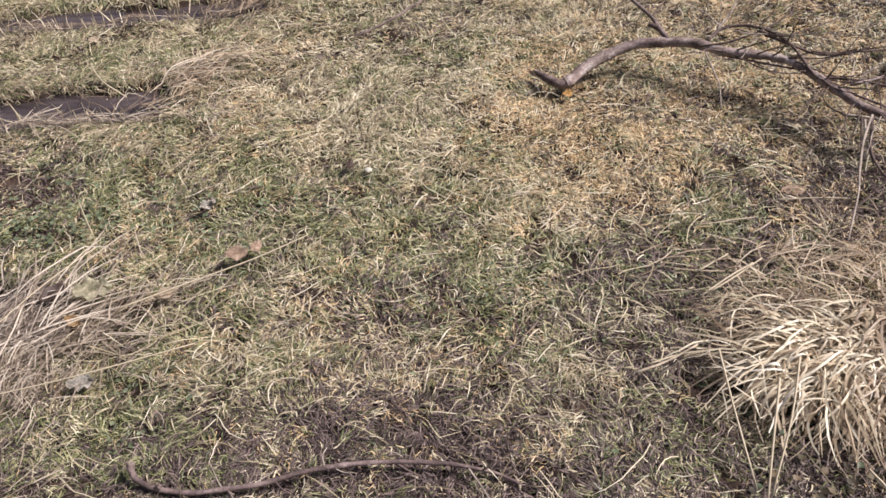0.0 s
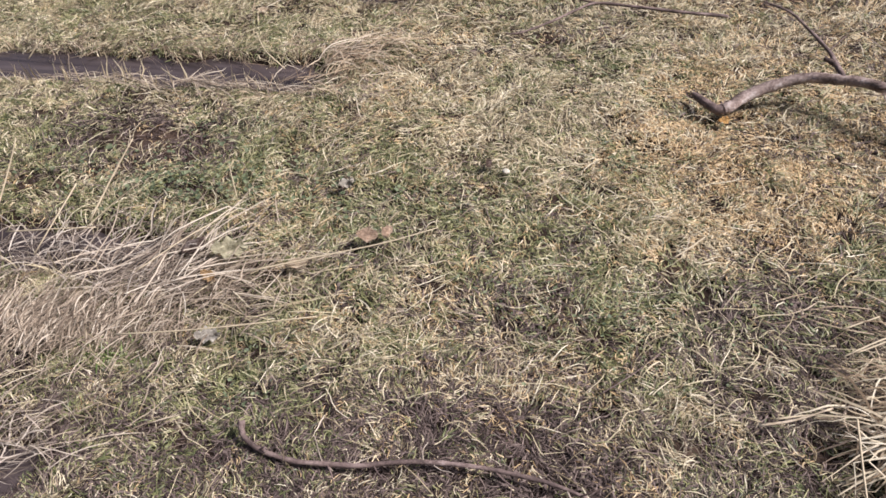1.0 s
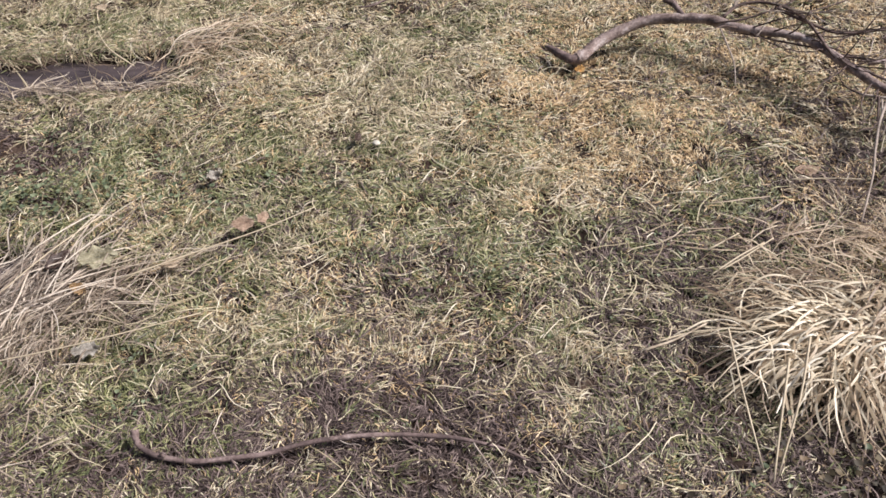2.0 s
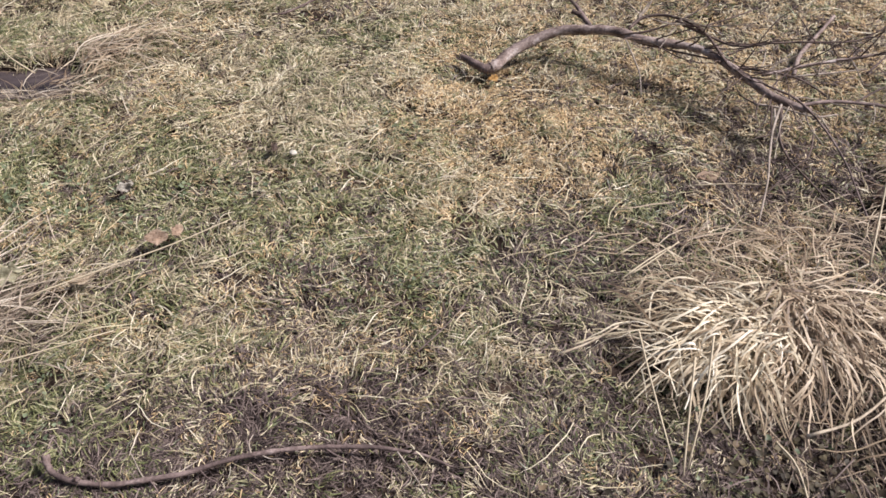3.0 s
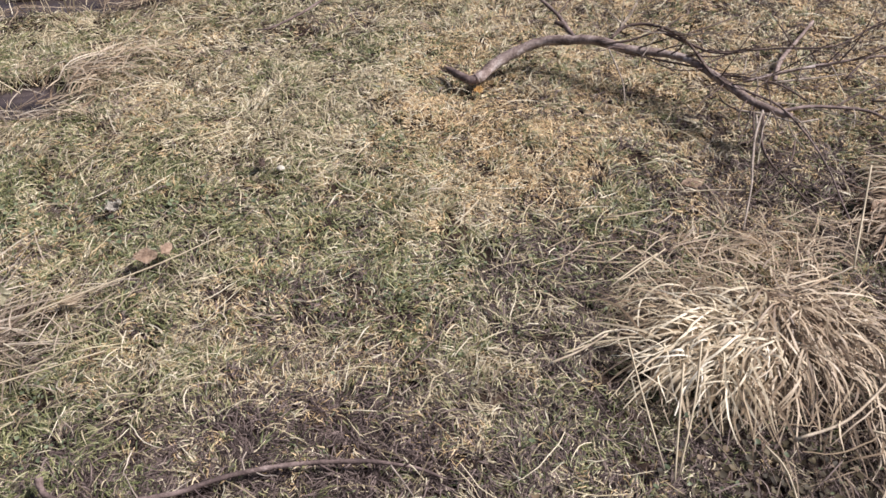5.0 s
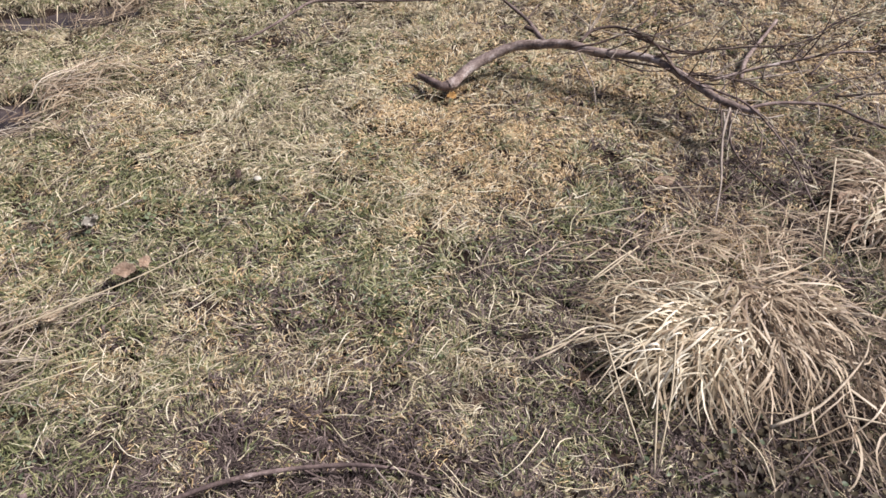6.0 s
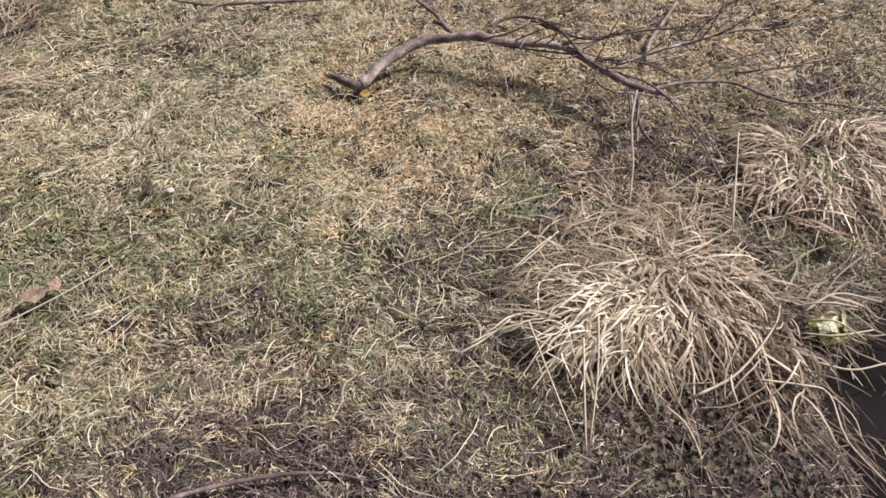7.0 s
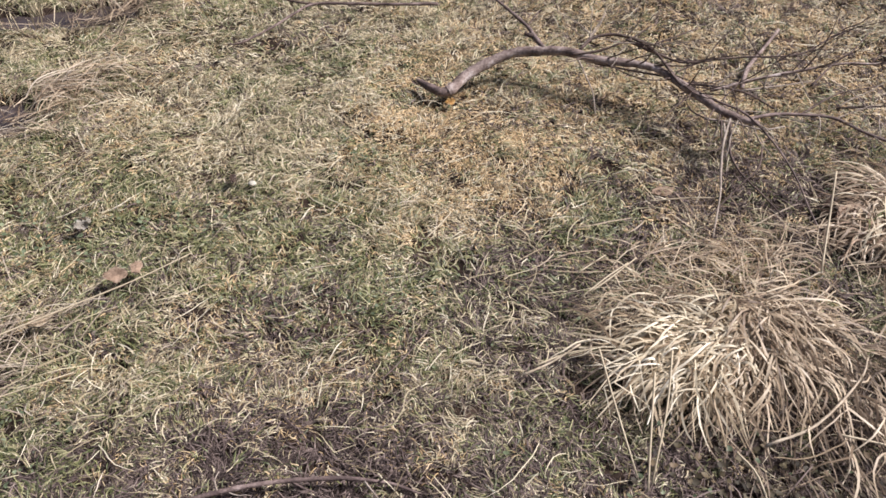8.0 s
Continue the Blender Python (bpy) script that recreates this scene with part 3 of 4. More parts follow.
hay("flattened_hay", 0.95, 0.86, 0.10, 0.08, 0.2, 60, -1.4, 0.45, SEDGE_DARK, (0.08, 0.20), (0.002, 0.004), "thin dead stems lying over ground ivy", 0.04)
hay("flattened_hay", 0.90, 0.70, 0.18, 0.10, 0.2, 130, -1.2, 1.3, THATCH, (0.03, 0.12), (0.0015, 0.003), "short brown stems lying over ground ivy", 0.04)
hay("flattened_hay", 1.12, 1.47, 0.16, 0.07, -0.1, 260, 3.0, 1.2, SEDGE_TAN, (0.06, 0.2), (0.0022, 0.0042), "tan sedge leaves tangled between two tussocks", 0.04)
hay("flattened_hay", 0.80, 1.47, 0.22, 0.07, -0.3, 50, 3.3, 0.9, SEDGE_TAN, (0.08, 0.2), (0.0022, 0.004), "loose bleached sedge leaves beyond the tussock", 0.03)


def straw(name, points, r0, r1, mat, label):
    ob = part(name, tube(points, r0, r1, 5, 0.08, 4), mat)
    return tagged(ob, label, "stem")


straw("dead_stem", [(-0.996, 1.390, 0.045), (-0.810, 1.477, 0.050), (-0.635, 1.559, 0.055), (-0.502, 1.658, 0.045)], 0.0027, 0.0015, SEDGE, "long pale straw lying across dry leaves")
straw("dead_stem", [(0.508, 1.105, 0.120), (0.520, 0.982, 0.060), (0.531, 0.825, 0.010)], 0.0026, 0.0018, SEDGE, "pale dead stem leaning out of the tussock")
straw("dead_stem", [(0.613, 1.021, 0.120), (0.574, 0.903, 0.070), (0.540, 0.794, 0.020)], 0.003, 0.002, SEDGE, "pale dead stem leaning out of the tussock")
straw("dead_stem", [(1.337, 1.620, 0.160), (1.293, 1.527, 0.100), (1.206, 1.359, 0.020)], 0.003, 0.0028, SEDGE, "pale dead stem standing by the smaller tussock")
straw("dead_stem", [(-1.516, 1.788, 0.180), (-1.562, 1.694, 0.100), (-1.593, 1.561, 0.020)], 0.002, 0.003, SEDGE, "pale dead stem standing out of flattened hay")
straw("dead_stem", [(-1.851, 1.684, 0.220), (-1.876, 1.626, 0.140), (-1.897, 1.536, 0.050)], 0.002, 0.003, SEDGE, "pale dead stem standing out of flattened hay")
straw("dead_stem", [(-1.213, 1.804, 0.100), (-1.195, 1.770, 0.060), (-1.180, 1.743, 0.010)], 0.0015, 0.002, SEDGE, "short pale dead stem standing in the grass")
straw("dead_stem", [(-1.434, 1.640, 0.120), (-1.524, 1.606, 0.060), (-1.598, 1.531, 0.010)], 0.0015, 0.002, SEDGE, "thin pale dead stem leaning out of hay")
straw("dead_stem", [(0.847, 1.741, 0.010), (0.957, 1.734, 0.015), (1.044, 1.717, 0.020)], 0.002, 0.002, SEDGE, "pale straw lying in the grass")
straw("dead_stem", [(0.160, 1.667, 0.010), (0.196, 1.698, 0.020), (0.245, 1.760, 0.020)], 0.0026, 0.0018, SEDGE, "pale dead stem lying in the grass")
straw("dead_stem", [(0.555, 1.454, 0.020), (0.646, 1.504, 0.030)], 0.0026, 0.0018, SEDGE, "pale dead stem lying in the grass")
straw("dead_stem", [(0.568, 1.370, 0.030), (0.638, 1.409, 0.040), (0.723, 1.471, 0.040)], 0.0026, 0.0018, SEDGE, "pale dead stem lying in the grass")
straw("dead_stem", [(0.537, 1.346, 0.040), (0.619, 1.400, 0.050), (0.691, 1.445, 0.050)], 0.0026, 0.0018, SEDGE, "pale dead stem lying in the grass")
straw("dead_stem", [(0.375, 1.158, 0.015), (0.455, 1.180, 0.020), (0.529, 1.180, 0.030)], 0.0026, 0.0018, SEDGE, "pale dead stem lying in the grass")
straw("dead_stem", [(0.827, 0.861, 0.030), (0.947, 0.884, 0.050), (1.095, 0.980, 0.060), (1.142, 1.034, 0.070)], 0.0036, 0.002, TAN_LEAF, "crooked pale root-like stem below the tussock")
straw("dead_stem", [(0.340, 1.131, 0.020), (0.415, 1.152, 0.030), (0.490, 1.182, 0.050)], 0.0036, 0.002, TAN_LEAF, "crooked pale root-like stem below the tussock")
straw("dead_stem", [(0.986, 0.862, 0.040), (1.083, 0.827, 0.030), (1.135, 0.795, 0.020), (1.114, 0.686, 0.000), (1.139, 0.571, -0.010)], 0.003, 0.002, SEDGE, "pale dead stem trailing along the pond bank")
straw("dead_stem", [(1.156, 0.888, 0.020), (1.236, 0.848, 0.010), (1.337, 0.850, 0.000)], 0.003, 0.002, SEDGE, "pale dead stem trailing along the pond bank")
straw("dead_stem", [(1.194, 1.010, 0.050), (1.297, 1.032, 0.070), (1.405, 0.992, 0.050)], 0.003, 0.002, SEDGE, "pale dead stem trailing along the pond bank")
straw("dead_stem", [(-1.233, 1.112, 0.050), (-1.007, 1.170, 0.050), (-0.736, 1.268, 0.040)], 0.002, 0.0016, SEDGE, "long pale stem lying over flattened hay")
straw("dead_stem", [(-1.795, 1.440, 0.050), (-1.649, 1.463, 0.060), (-1.524, 1.502, 0.050)], 0.002, 0.0016, SEDGE, "long pale stem lying over flattened hay")
straw("dead_stem", [(-1.299, 1.342, 0.050), (-1.206, 1.479, 0.070), (-1.119, 1.637, 0.060)], 0.002, 0.0016, SEDGE, "long pale stem lying over flattened hay")
straw("dead_stem", [(-1.675, 1.389, 0.020), (-1.646, 1.465, 0.070), (-1.621, 1.601, 0.130)], 0.0018, 0.0024, SEDGE, "pale dead stem standing out of flattened hay")
straw("dead_stem", [(0.756, 0.853, 0.030), (0.782, 0.791, 0.020), (0.773, 0.662, 0.000)], 0.0028, 0.0018, SEDGE, "pale dead stem hanging below the tussock")
straw("dead_stem", [(-1.335, 2.556, 0.020), (-1.407, 2.565, 0.090), (-1.459, 2.625, 0.130)], 0.0026, 0.002, SEDGE, "short dead stem standing in the water channel")
straw("dead_stem", [(-2.505, 2.532, 0.010), (-2.472, 2.560, 0.050), (-2.450, 2.580, 0.080)], 0.0026, 0.002, SEDGE, "short dead stem standing in the water channel")
straw("dead_stem", [(-2.135, 2.590, 0.000), (-2.002, 2.451, 0.030), (-1.980, 2.416, 0.000)], 0.0026, 0.002, SEDGE, "short dead stem standing in the water channel")
straw("dead_stem", [(-1.884, 2.543, 0.000), (-1.764, 2.431, 0.030), (-1.734, 2.430, 0.020)], 0.0026, 0.002, SEDGE, "short dead stem standing in the water channel")
straw("dead_stem", [(0.131, 1.317, 0.010), (0.059, 1.225, 0.015), (-0.005, 1.165, 0.010)], 0.0018, 0.0014, STICK_BARK, "thin dark straw lying in the grass")
straw("dead_stem", [(-0.334, 1.191, 0.010), (-0.286, 1.236, 0.020), (-0.245, 1.289, 0.010)], 0.0018, 0.0014, STICK_BARK, "thin dark straw lying in the grass")
straw("dead_stem", [(0.673, 1.077, 0.120), (0.627, 0.955, 0.070), (0.560, 0.818, 0.000)], 0.0028, 0.002, SEDGE, "pale dead stem leaning out of the tussock")

# standing stubble in and along the channels
for ax, ay, bx, by, half in CHANNELS:
    n = int(105 * (min(bx, -1) - max(ax, -2.9)))
    s = rng.random(n)
    x, y = max(ax, -2.9) + s * (bx - max(ax, -2.9)), np.interp(s, (0, 1), (ay, by)) - half * rng.uniform(0.2, 1.2, n)
    tagged(blades("stubble", x, y, STRAW, (0.05, 0.14), (0.003, 0.006), (50, 100), (-20, 40), None, 3), "pale stubble standing in the channel", "stubble", kind="stuff")

# bits floating on the pond
x, y = rng.uniform(1.12, 1.7, 70), rng.uniform(0.45, 1.0, 70)
keep = pond(x, y) > 0.06
on_water = lambda x, y: WATER_LEVEL + 0 * x
tagged(new("floating_straw", lying("floating_straw", x[keep], y[keep], rng.uniform(0, 6.28, keep.sum()), SEDGE, (0.02, 0.10), (0.0015, 0.003), on_water, 0.006, 0.3)), "pale straws floating on dark pond water", "straw", kind="stuff")

# thin dead stems that stand or lean in the pond's edge
x, y = rng.uniform(1.15, 1.5, 40), rng.uniform(0.5, 0.98, 40)
keep = pond(x, y) > 0.03
tagged(blades("stubble", x[keep], y[keep], SEDGE_TAN, (0.06, 0.16), (0.002, 0.0035), (15, 70), (0, 60), None, 5), "thin tan stems standing in the pond's edge", "stubble", kind="stuff")

# ground ivy by the pond and a few weeds
def small_leaves(name, cx, cy, sx, sy, count, size, mat, label):
    x, y = rng.normal(cx, sx, count), rng.normal(cy, sy, count)
    keep = channel(x, y) < 0.3
    x, y = x[keep], y[keep]
    n = len(x)
    c = np.stack([x, y, ground_z(x, y) + rng.uniform(0.012, 0.045, n)], -1)
    r, az, tip = rng.uniform(*size, n), rng.uniform(0, 6.28, n), rng.uniform(-0.6, 0.6, n)
    ring = []
    for k in range(8):
        a = 6.2832 * k / 8
        rad = r * (0.5 if k == 4 else 1.0) * rng.uniform(0.55, 1.15, n)
        u, v = rad * math.cos(a), rad * math.sin(a)
        ring.append(c + np.stack([u * np.cos(az) - v * np.sin(az), u * np.sin(az) + v * np.cos(az), u * tip + np.abs(v) * 0.35], -1))
    v = np.stack([c] + ring, 1).reshape(-1, 3)
    b = (np.arange(n) * 9)[:, None]
    f = np.concatenate([np.concatenate([b, b + 1 + k, b + 1 + (k + 1) % 8, b + 1 + (k + 2) % 8], 1) for k in (0, 2, 4, 6)])
    return tagged(new(name, quads(name, v, f, mat)), label, "weed", kind="stuff")


small_leaves("ground_ivy", 0.88, 0.74, 0.22, 0.13, 620, (0.004, 0.0115), IVY, "dull green ground ivy below the tussock")
small_leaves("weeds", 0.85, 0.72, 0.24, 0.12, 70, (0.004, 0.009), WEED, "small green weeds among ground ivy")
small_leaves("weeds", 0.1, 1.45, 0.30, 0.12, 160, (0.003, 0.006), WEED, "small green weeds in short grass")
for wx, wy in ((-1.47, 2.12), (-1.35, 2.07), (-1.53, 1.80), (-1.43, 1.79), (-1.43, 2.93), (-1.58, 1.73), (-1.27, 2.19), (-0.04, 1.42), (-0.31, 1.49), (-0.51, 1.85), (-0.02, 2.10), (-0.85, 1.02), (-0.84, 1.16), (-1.04, 1.95)):
    small_leaves("weeds", wx, wy, 0.05, 0.03, 28, (0.003, 0.007), WEED, "patch of small blue-green weeds in short grass")
small_leaves("weeds", -1.35, 1.82, 0.35, 0.08, 380, (0.005, 0.010), WEED, "small green weeds in short grass")
x, y = rng.normal(-1.26, 0.026, 110), rng.normal(1.11, 0.018, 110)
tagged(blades("weeds", x, y, FRESH, (0.03, 0.065), (0.0028, 0.0055), (25, 75), (20, 90), None, 5), "bright green grassy weed tuft among hay", "weed", kind="stuff")

# ---- fallen branch ----
branch = group_of("fallen_branch", 0.28, 2.46, 0, "fallen grey-brown tree branch with many bare twigs on the grass", "branch")
main_line = [(0.318, 2.436, 0.027), (0.345, 2.452, 0.033), (0.384, 2.499, 0.040), (0.471, 2.537, 0.068), (0.574, 2.550, 0.099), (0.665, 2.521, 0.116), (0.762, 2.479, 0.129), (0.849, 2.408, 0.129), (0.945, 2.370, 0.129), (1.034, 2.318, 0.129), (1.083, 2.222, 0.129), (1.125, 2.119, 0.126), (1.168, 2.027, 0.122), (1.226, 1.974, 0.116), (1.266, 1.950, 0.112)]
bough = limb(branch, "limb", main_line, (0.0185, 0.0195, 0.019, 0.018, 0.0172, 0.0152, 0.0134, 0.013, 0.0138, 0.0118, 0.0085), 0, BARK, 12, label="thick grey-brown limb, arched off the ground", per=6, rough=0.10)
limb(branch, "butt", [(0.220, 2.521, 0.034), (0.240, 2.494, 0.032), (0.268, 2.460, 0.030), (0.300, 2.436, 0.026), (0.340, 2.447, 0.031)], (0.006, 0.012, 0.0158, 0.018, 0.0175), 0, STICK_BARK, 10, label="dark broken butt end", per=4, rough=0.2)
limb(branch, "fork", [(0.686, 2.513, 0.129), (0.666, 2.585, 0.143), (0.649, 2.647, 0.156), (0.587, 2.755, 0.184), (0.534, 2.834, 0.204), (0.446, 2.871, 0.224)], 0.01, 0.003, STICK_BARK, 8, per=5, rough=0.12)
limb(branch, "stub", [(0.672, 2.577, 0.139), (0.648, 2.592, 0.146), (0.632, 2.601, 0.150)], 0.010, 0.008, TWIG_DARK, 8, per=5, rough=0.12)
limb(branch, "twig", [(0.648, 2.638, 0.156), (0.689, 2.685, 0.177), (0.715, 2.710, 0.190)], 0.004, 0.0015, TWIG_DARK, 6, per=5, rough=0.12)
limb(branch, "twig", [(1.226, 1.974, 0.116), (1.342, 2.000, 0.109), (1.463, 1.988, 0.102), (1.537, 1.967, 0.095), (1.605, 1.895, 0.082), (1.675, 1.834, 0.075), (1.787, 1.809, 0.068), (1.883, 1.761, 0.061), (2.009, 1.721, 0.048)], 0.0065, 0.003, STICK_BARK, 8, per=5, rough=0.12)
limb(branch, "twig", [(1.712, 1.826, 0.071), (1.809, 1.772, 0.054), (1.886, 1.768, 0.041)], 0.003, 0.0015, TWIG_PALE, 6, per=5, rough=0.12)
limb(branch, "twig", [(1.084, 2.338, 0.136), (1.087, 2.211, 0.139), (1.151, 2.085, 0.136), (1.232, 1.990, 0.129), (1.269, 1.852, 0.109), (1.288, 1.722, 0.075), (1.286, 1.598, 0.039), (1.295, 1.533, 0.010)], 0.0042, 0.0022, STICK_BARK, 6, per=5, rough=0.12)
limb(branch, "twig", [(1.190, 1.996, 0.116), (1.136, 1.905, 0.088), (1.083, 1.785, 0.068), (1.056, 1.706, 0.041), (0.986, 1.563, 0.000)], 0.0048, 0.0026, TWIG_PALE, 6, per=5, rough=0.12)
limb(branch, "twig", [(1.157, 1.991, 0.109), (1.136, 1.923, 0.088), (1.107, 1.839, 0.075)], 0.004, 0.002, TWIG_DARK, 6, per=5, rough=0.12)
limb(branch, "twig", [(1.181, 1.972, 0.109), (1.140, 1.863, 0.082), (1.143, 1.777, 0.061), (1.179, 1.687, 0.041), (1.213, 1.595, 0.020)], 0.0045, 0.002, TWIG_DARK, 6, per=5, rough=0.12)
limb(branch, "twig", [(1.242, 1.857, 0.088), (1.197, 1.774, 0.075), (1.144, 1.738, 0.061), (1.093, 1.705, 0.041), (0.997, 1.633, 0.020)], 0.003, 0.0025, TWIG_DARK, 6, per=5, rough=0.12)
limb(branch, "twig", [(1.112, 2.019, 0.102), (1.187, 1.975, 0.109), (1.270, 1.933, 0.102), (1.356, 1.948, 0.095)], 0.004, 0.0025, TWIG_PALE, 6, per=5, rough=0.12)
limb(branch, "twig", [(0.811, 2.473, 0.136), (0.871, 2.515, 0.156), (0.944, 2.502, 0.170), (1.007, 2.432, 0.177), (1.046, 2.357, 0.170), (1.064, 2.290, 0.156), (1.083, 2.197, 0.136), (1.118, 2.140, 0.116)], 0.006, 0.004, TWIG_DARK, 6, per=5, rough=0.12)
limb(branch, "twig", [(0.773, 2.440, 0.136), (0.854, 2.424, 0.150), (0.942, 2.433, 0.170), (1.017, 2.461, 0.184), (1.073, 2.486, 0.204)], 0.005, 0.002, TWIG_DARK, 6, per=5, rough=0.12)
limb(branch, "twig", [(0.826, 2.491, 0.136), (0.881, 2.546, 0.170), (0.936, 2.603, 0.204)], 0.004, 0.002, TWIG_PALE, 6, per=5, rough=0.12)
limb(branch, "twig", [(0.986, 2.433, 0.170), (1.063, 2.343, 0.163), (1.130, 2.292, 0.156), (1.233, 2.283, 0.163), (1.357, 2.271, 0.170), (1.521, 2.249, 0.177), (1.654, 2.300, 0.204), (1.712, 2.329, 0.218)], 0.005, 0.002, TWIG_DARK, 6, per=5, rough=0.12)
limb(branch, "twig", [(1.098, 2.263, 0.136), (1.170, 2.284, 0.150), (1.220, 2.278, 0.163), (1.274, 2.273, 0.184)], 0.003, 0.0015, TWIG_DARK, 6, per=5, rough=0.12)
limb(branch, "twig", [(1.181, 2.153, 0.122), (1.315, 2.170, 0.136), (1.470, 2.182, 0.150), (1.647, 2.189, 0.163), (1.749, 2.172, 0.163), (1.851, 2.159, 0.170), (1.947, 2.170, 0.177)], 0.006, 0.003, BARK, 6, per=5, rough=0.12)
limb(branch, "twig", [(1.095, 2.203, 0.129), (1.205, 2.162, 0.129), (1.293, 2.119, 0.122), (1.367, 2.056, 0.095)], 0.0045, 0.0025, TWIG_DARK, 6, per=5, rough=0.12)
limb(branch, "twig", [(1.279, 2.136, 0.122), (1.435, 2.148, 0.122), (1.539, 2.159, 0.122)], 0.0035, 0.002, TWIG_PALE, 6, per=5, rough=0.12)
limb(branch, "twig", [(1.425, 1.995, 0.102), (1.511, 2.040, 0.109), (1.596, 2.079, 0.116), (1.674, 2.085, 0.122), (1.765, 2.100, 0.122)], 0.0035, 0.002, TWIG_DARK, 6, per=5, rough=0.12)
limb(branch, "twig", [(1.579, 2.037, 0.088), (1.781, 2.013, 0.095), (1.888, 2.009, 0.102), (2.037, 2.006, 0.116), (2.137, 2.007, 0.122)], 0.0035, 0.002, TWIG_DARK, 6, per=5, rough=0.12)
limb(branch, "twig", [(1.511, 2.111, 0.136), (1.628, 2.196, 0.163), (1.695, 2.224, 0.184), (1.803, 2.312, 0.204)], 0.004, 0.002, TWIG_DARK, 6, per=5, rough=0.12)
limb(branch, "twig", [(1.753, 2.180, 0.163), (1.811, 2.211, 0.184), (1.929, 2.299, 0.204)], 0.003, 0.0015, TWIG_DARK, 6, per=5, rough=0.12)
limb(branch, "twig", [(0.967, 2.444, 0.177), (1.022, 2.381, 0.184), (1.089, 2.392, 0.190), (1.228, 2.439, 0.204)], 0.004, 0.002, TWIG_DARK, 6, per=5, rough=0.12)
limb(branch, "twig", [(0.794, 2.424, 0.122), (0.810, 2.346, 0.088), (0.819, 2.289, 0.061), (0.812, 2.215, 0.020)], 0.003, 0.002, TWIG_PALE, 6, per=5, rough=0.12)
limb(branch, "twig", [(0.848, 2.403, 0.116), (0.976, 2.333, 0.112), (1.071, 2.272, 0.116)], 0.004, 0.003, TWIG_DARK, 6, per=5, rough=0.12)
limb(branch, "twig", [(1.149, 2.062, 0.068), (1.125, 2.151, 0.054), (1.150, 2.291, 0.041)], 0.003, 0.0015, TWIG_DARK, 6, per=5, rough=0.12)


def sprigs(parent, points, count, long, r, mat, seed, rise=0.25):
    """Fine side twigs that leave a limb at random places and zigzag a little."""
    rnd = random.Random(seed)
    line = smooth_line(points, 4)
    for _ in range(count):
        i = rnd.randrange(2, len(line) - 1)
        d = (line[i] - line[i - 1]).normalized()
        out = Vector((rnd.uniform(-1, 1), rnd.uniform(-1, 1), rnd.uniform(-0.2, 1) * rise * 2)).normalized()
        way = (d * rnd.uniform(0.4, 1.2) + out).normalized()
        p, step = line[i].copy(), rnd.uniform(*long) / 4
        pts = [p.copy()]
        for _k in range(4):
            way = (way + Vector((rnd.uniform(-1, 1), rnd.uniform(-1, 1), rnd.uniform(-1, 1))) * 0.22).normalized()
            p = p + way * step
            p.z = max(p.z, 0.004)
            pts.append(p.copy())
        limb(parent, "twig", pts, r, r * 0.45, mat, 5, per=3)


sprigs(bough, main_line[6:11], 9, (0.10, 0.28), 0.003, TWIG_DARK, 3, 0.5)
sprigs(bough, main_line[9:15], 16, (0.08, 0.24), 0.0028, TWIG_DARK, 4, 0.2)
sprigs(bough, main_line[11:15], 6, (0.08, 0.20), 0.0026, TWIG_PALE, 5, 0.1)
sprigs(branch, [(0.986, 2.433, 0.170), (1.063, 2.343, 0.163), (1.130, 2.292, 0.156), (1.233, 2.283, 0.163), (1.357, 2.271, 0.170), (1.521, 2.249, 0.177), (1.654, 2.300, 0.204), (1.712, 2.329, 0.218)], 9, (0.10, 0.30), 0.0022, TWIG_DARK, 6, 0.3)
sprigs(branch, [(1.181, 2.153, 0.122), (1.315, 2.170, 0.136), (1.470, 2.182, 0.150), (1.647, 2.189, 0.163), (1.749, 2.172, 0.163), (1.851, 2.159, 0.170), (1.947, 2.170, 0.177)], 11, (0.10, 0.30), 0.0022, TWIG_DARK, 7, 0.3)
sprigs(branch, [(1.226, 1.974, 0.116), (1.342, 2.000, 0.109), (1.463, 1.988, 0.102), (1.537, 1.967, 0.095), (1.605, 1.895, 0.082), (1.675, 1.834, 0.075), (1.787, 1.809, 0.068), (1.883, 1.761, 0.061), (2.009, 1.721, 0.048)], 10, (0.08, 0.26), 0.0022, TWIG_PALE, 8, 0.15)
limb(branch, "twig", [(1.160, 1.975, 0.108), (1.141, 1.895, 0.083), (1.134, 1.812, 0.062)], 0.0034, 0.0018, TWIG_PALE, 6, per=5, rough=0.12)
sprigs(branch, [(0.811, 2.473, 0.136), (0.871, 2.515, 0.156), (0.944, 2.502, 0.170), (1.007, 2.432, 0.177), (1.046, 2.357, 0.170)], 10, (0.10, 0.26), 0.0024, TWIG_PALE, 10, 0.4)
sprigs(branch, [(1.095, 2.203, 0.129), (1.205, 2.162, 0.129), (1.293, 2.119, 0.122), (1.435, 2.148, 0.122), (1.579, 2.037, 0.088), (1.781, 2.013, 0.095)], 12, (0.10, 0.30), 0.0024, TWIG_PALE, 11, 0.3)
sprigs(branch, [(1.190, 1.996, 0.116), (1.136, 1.905, 0.088), (1.083, 1.785, 0.068), (1.056, 1.706, 0.041)], 5, (0.05, 0.13), 0.002, TWIG_DARK, 12, 0.1)

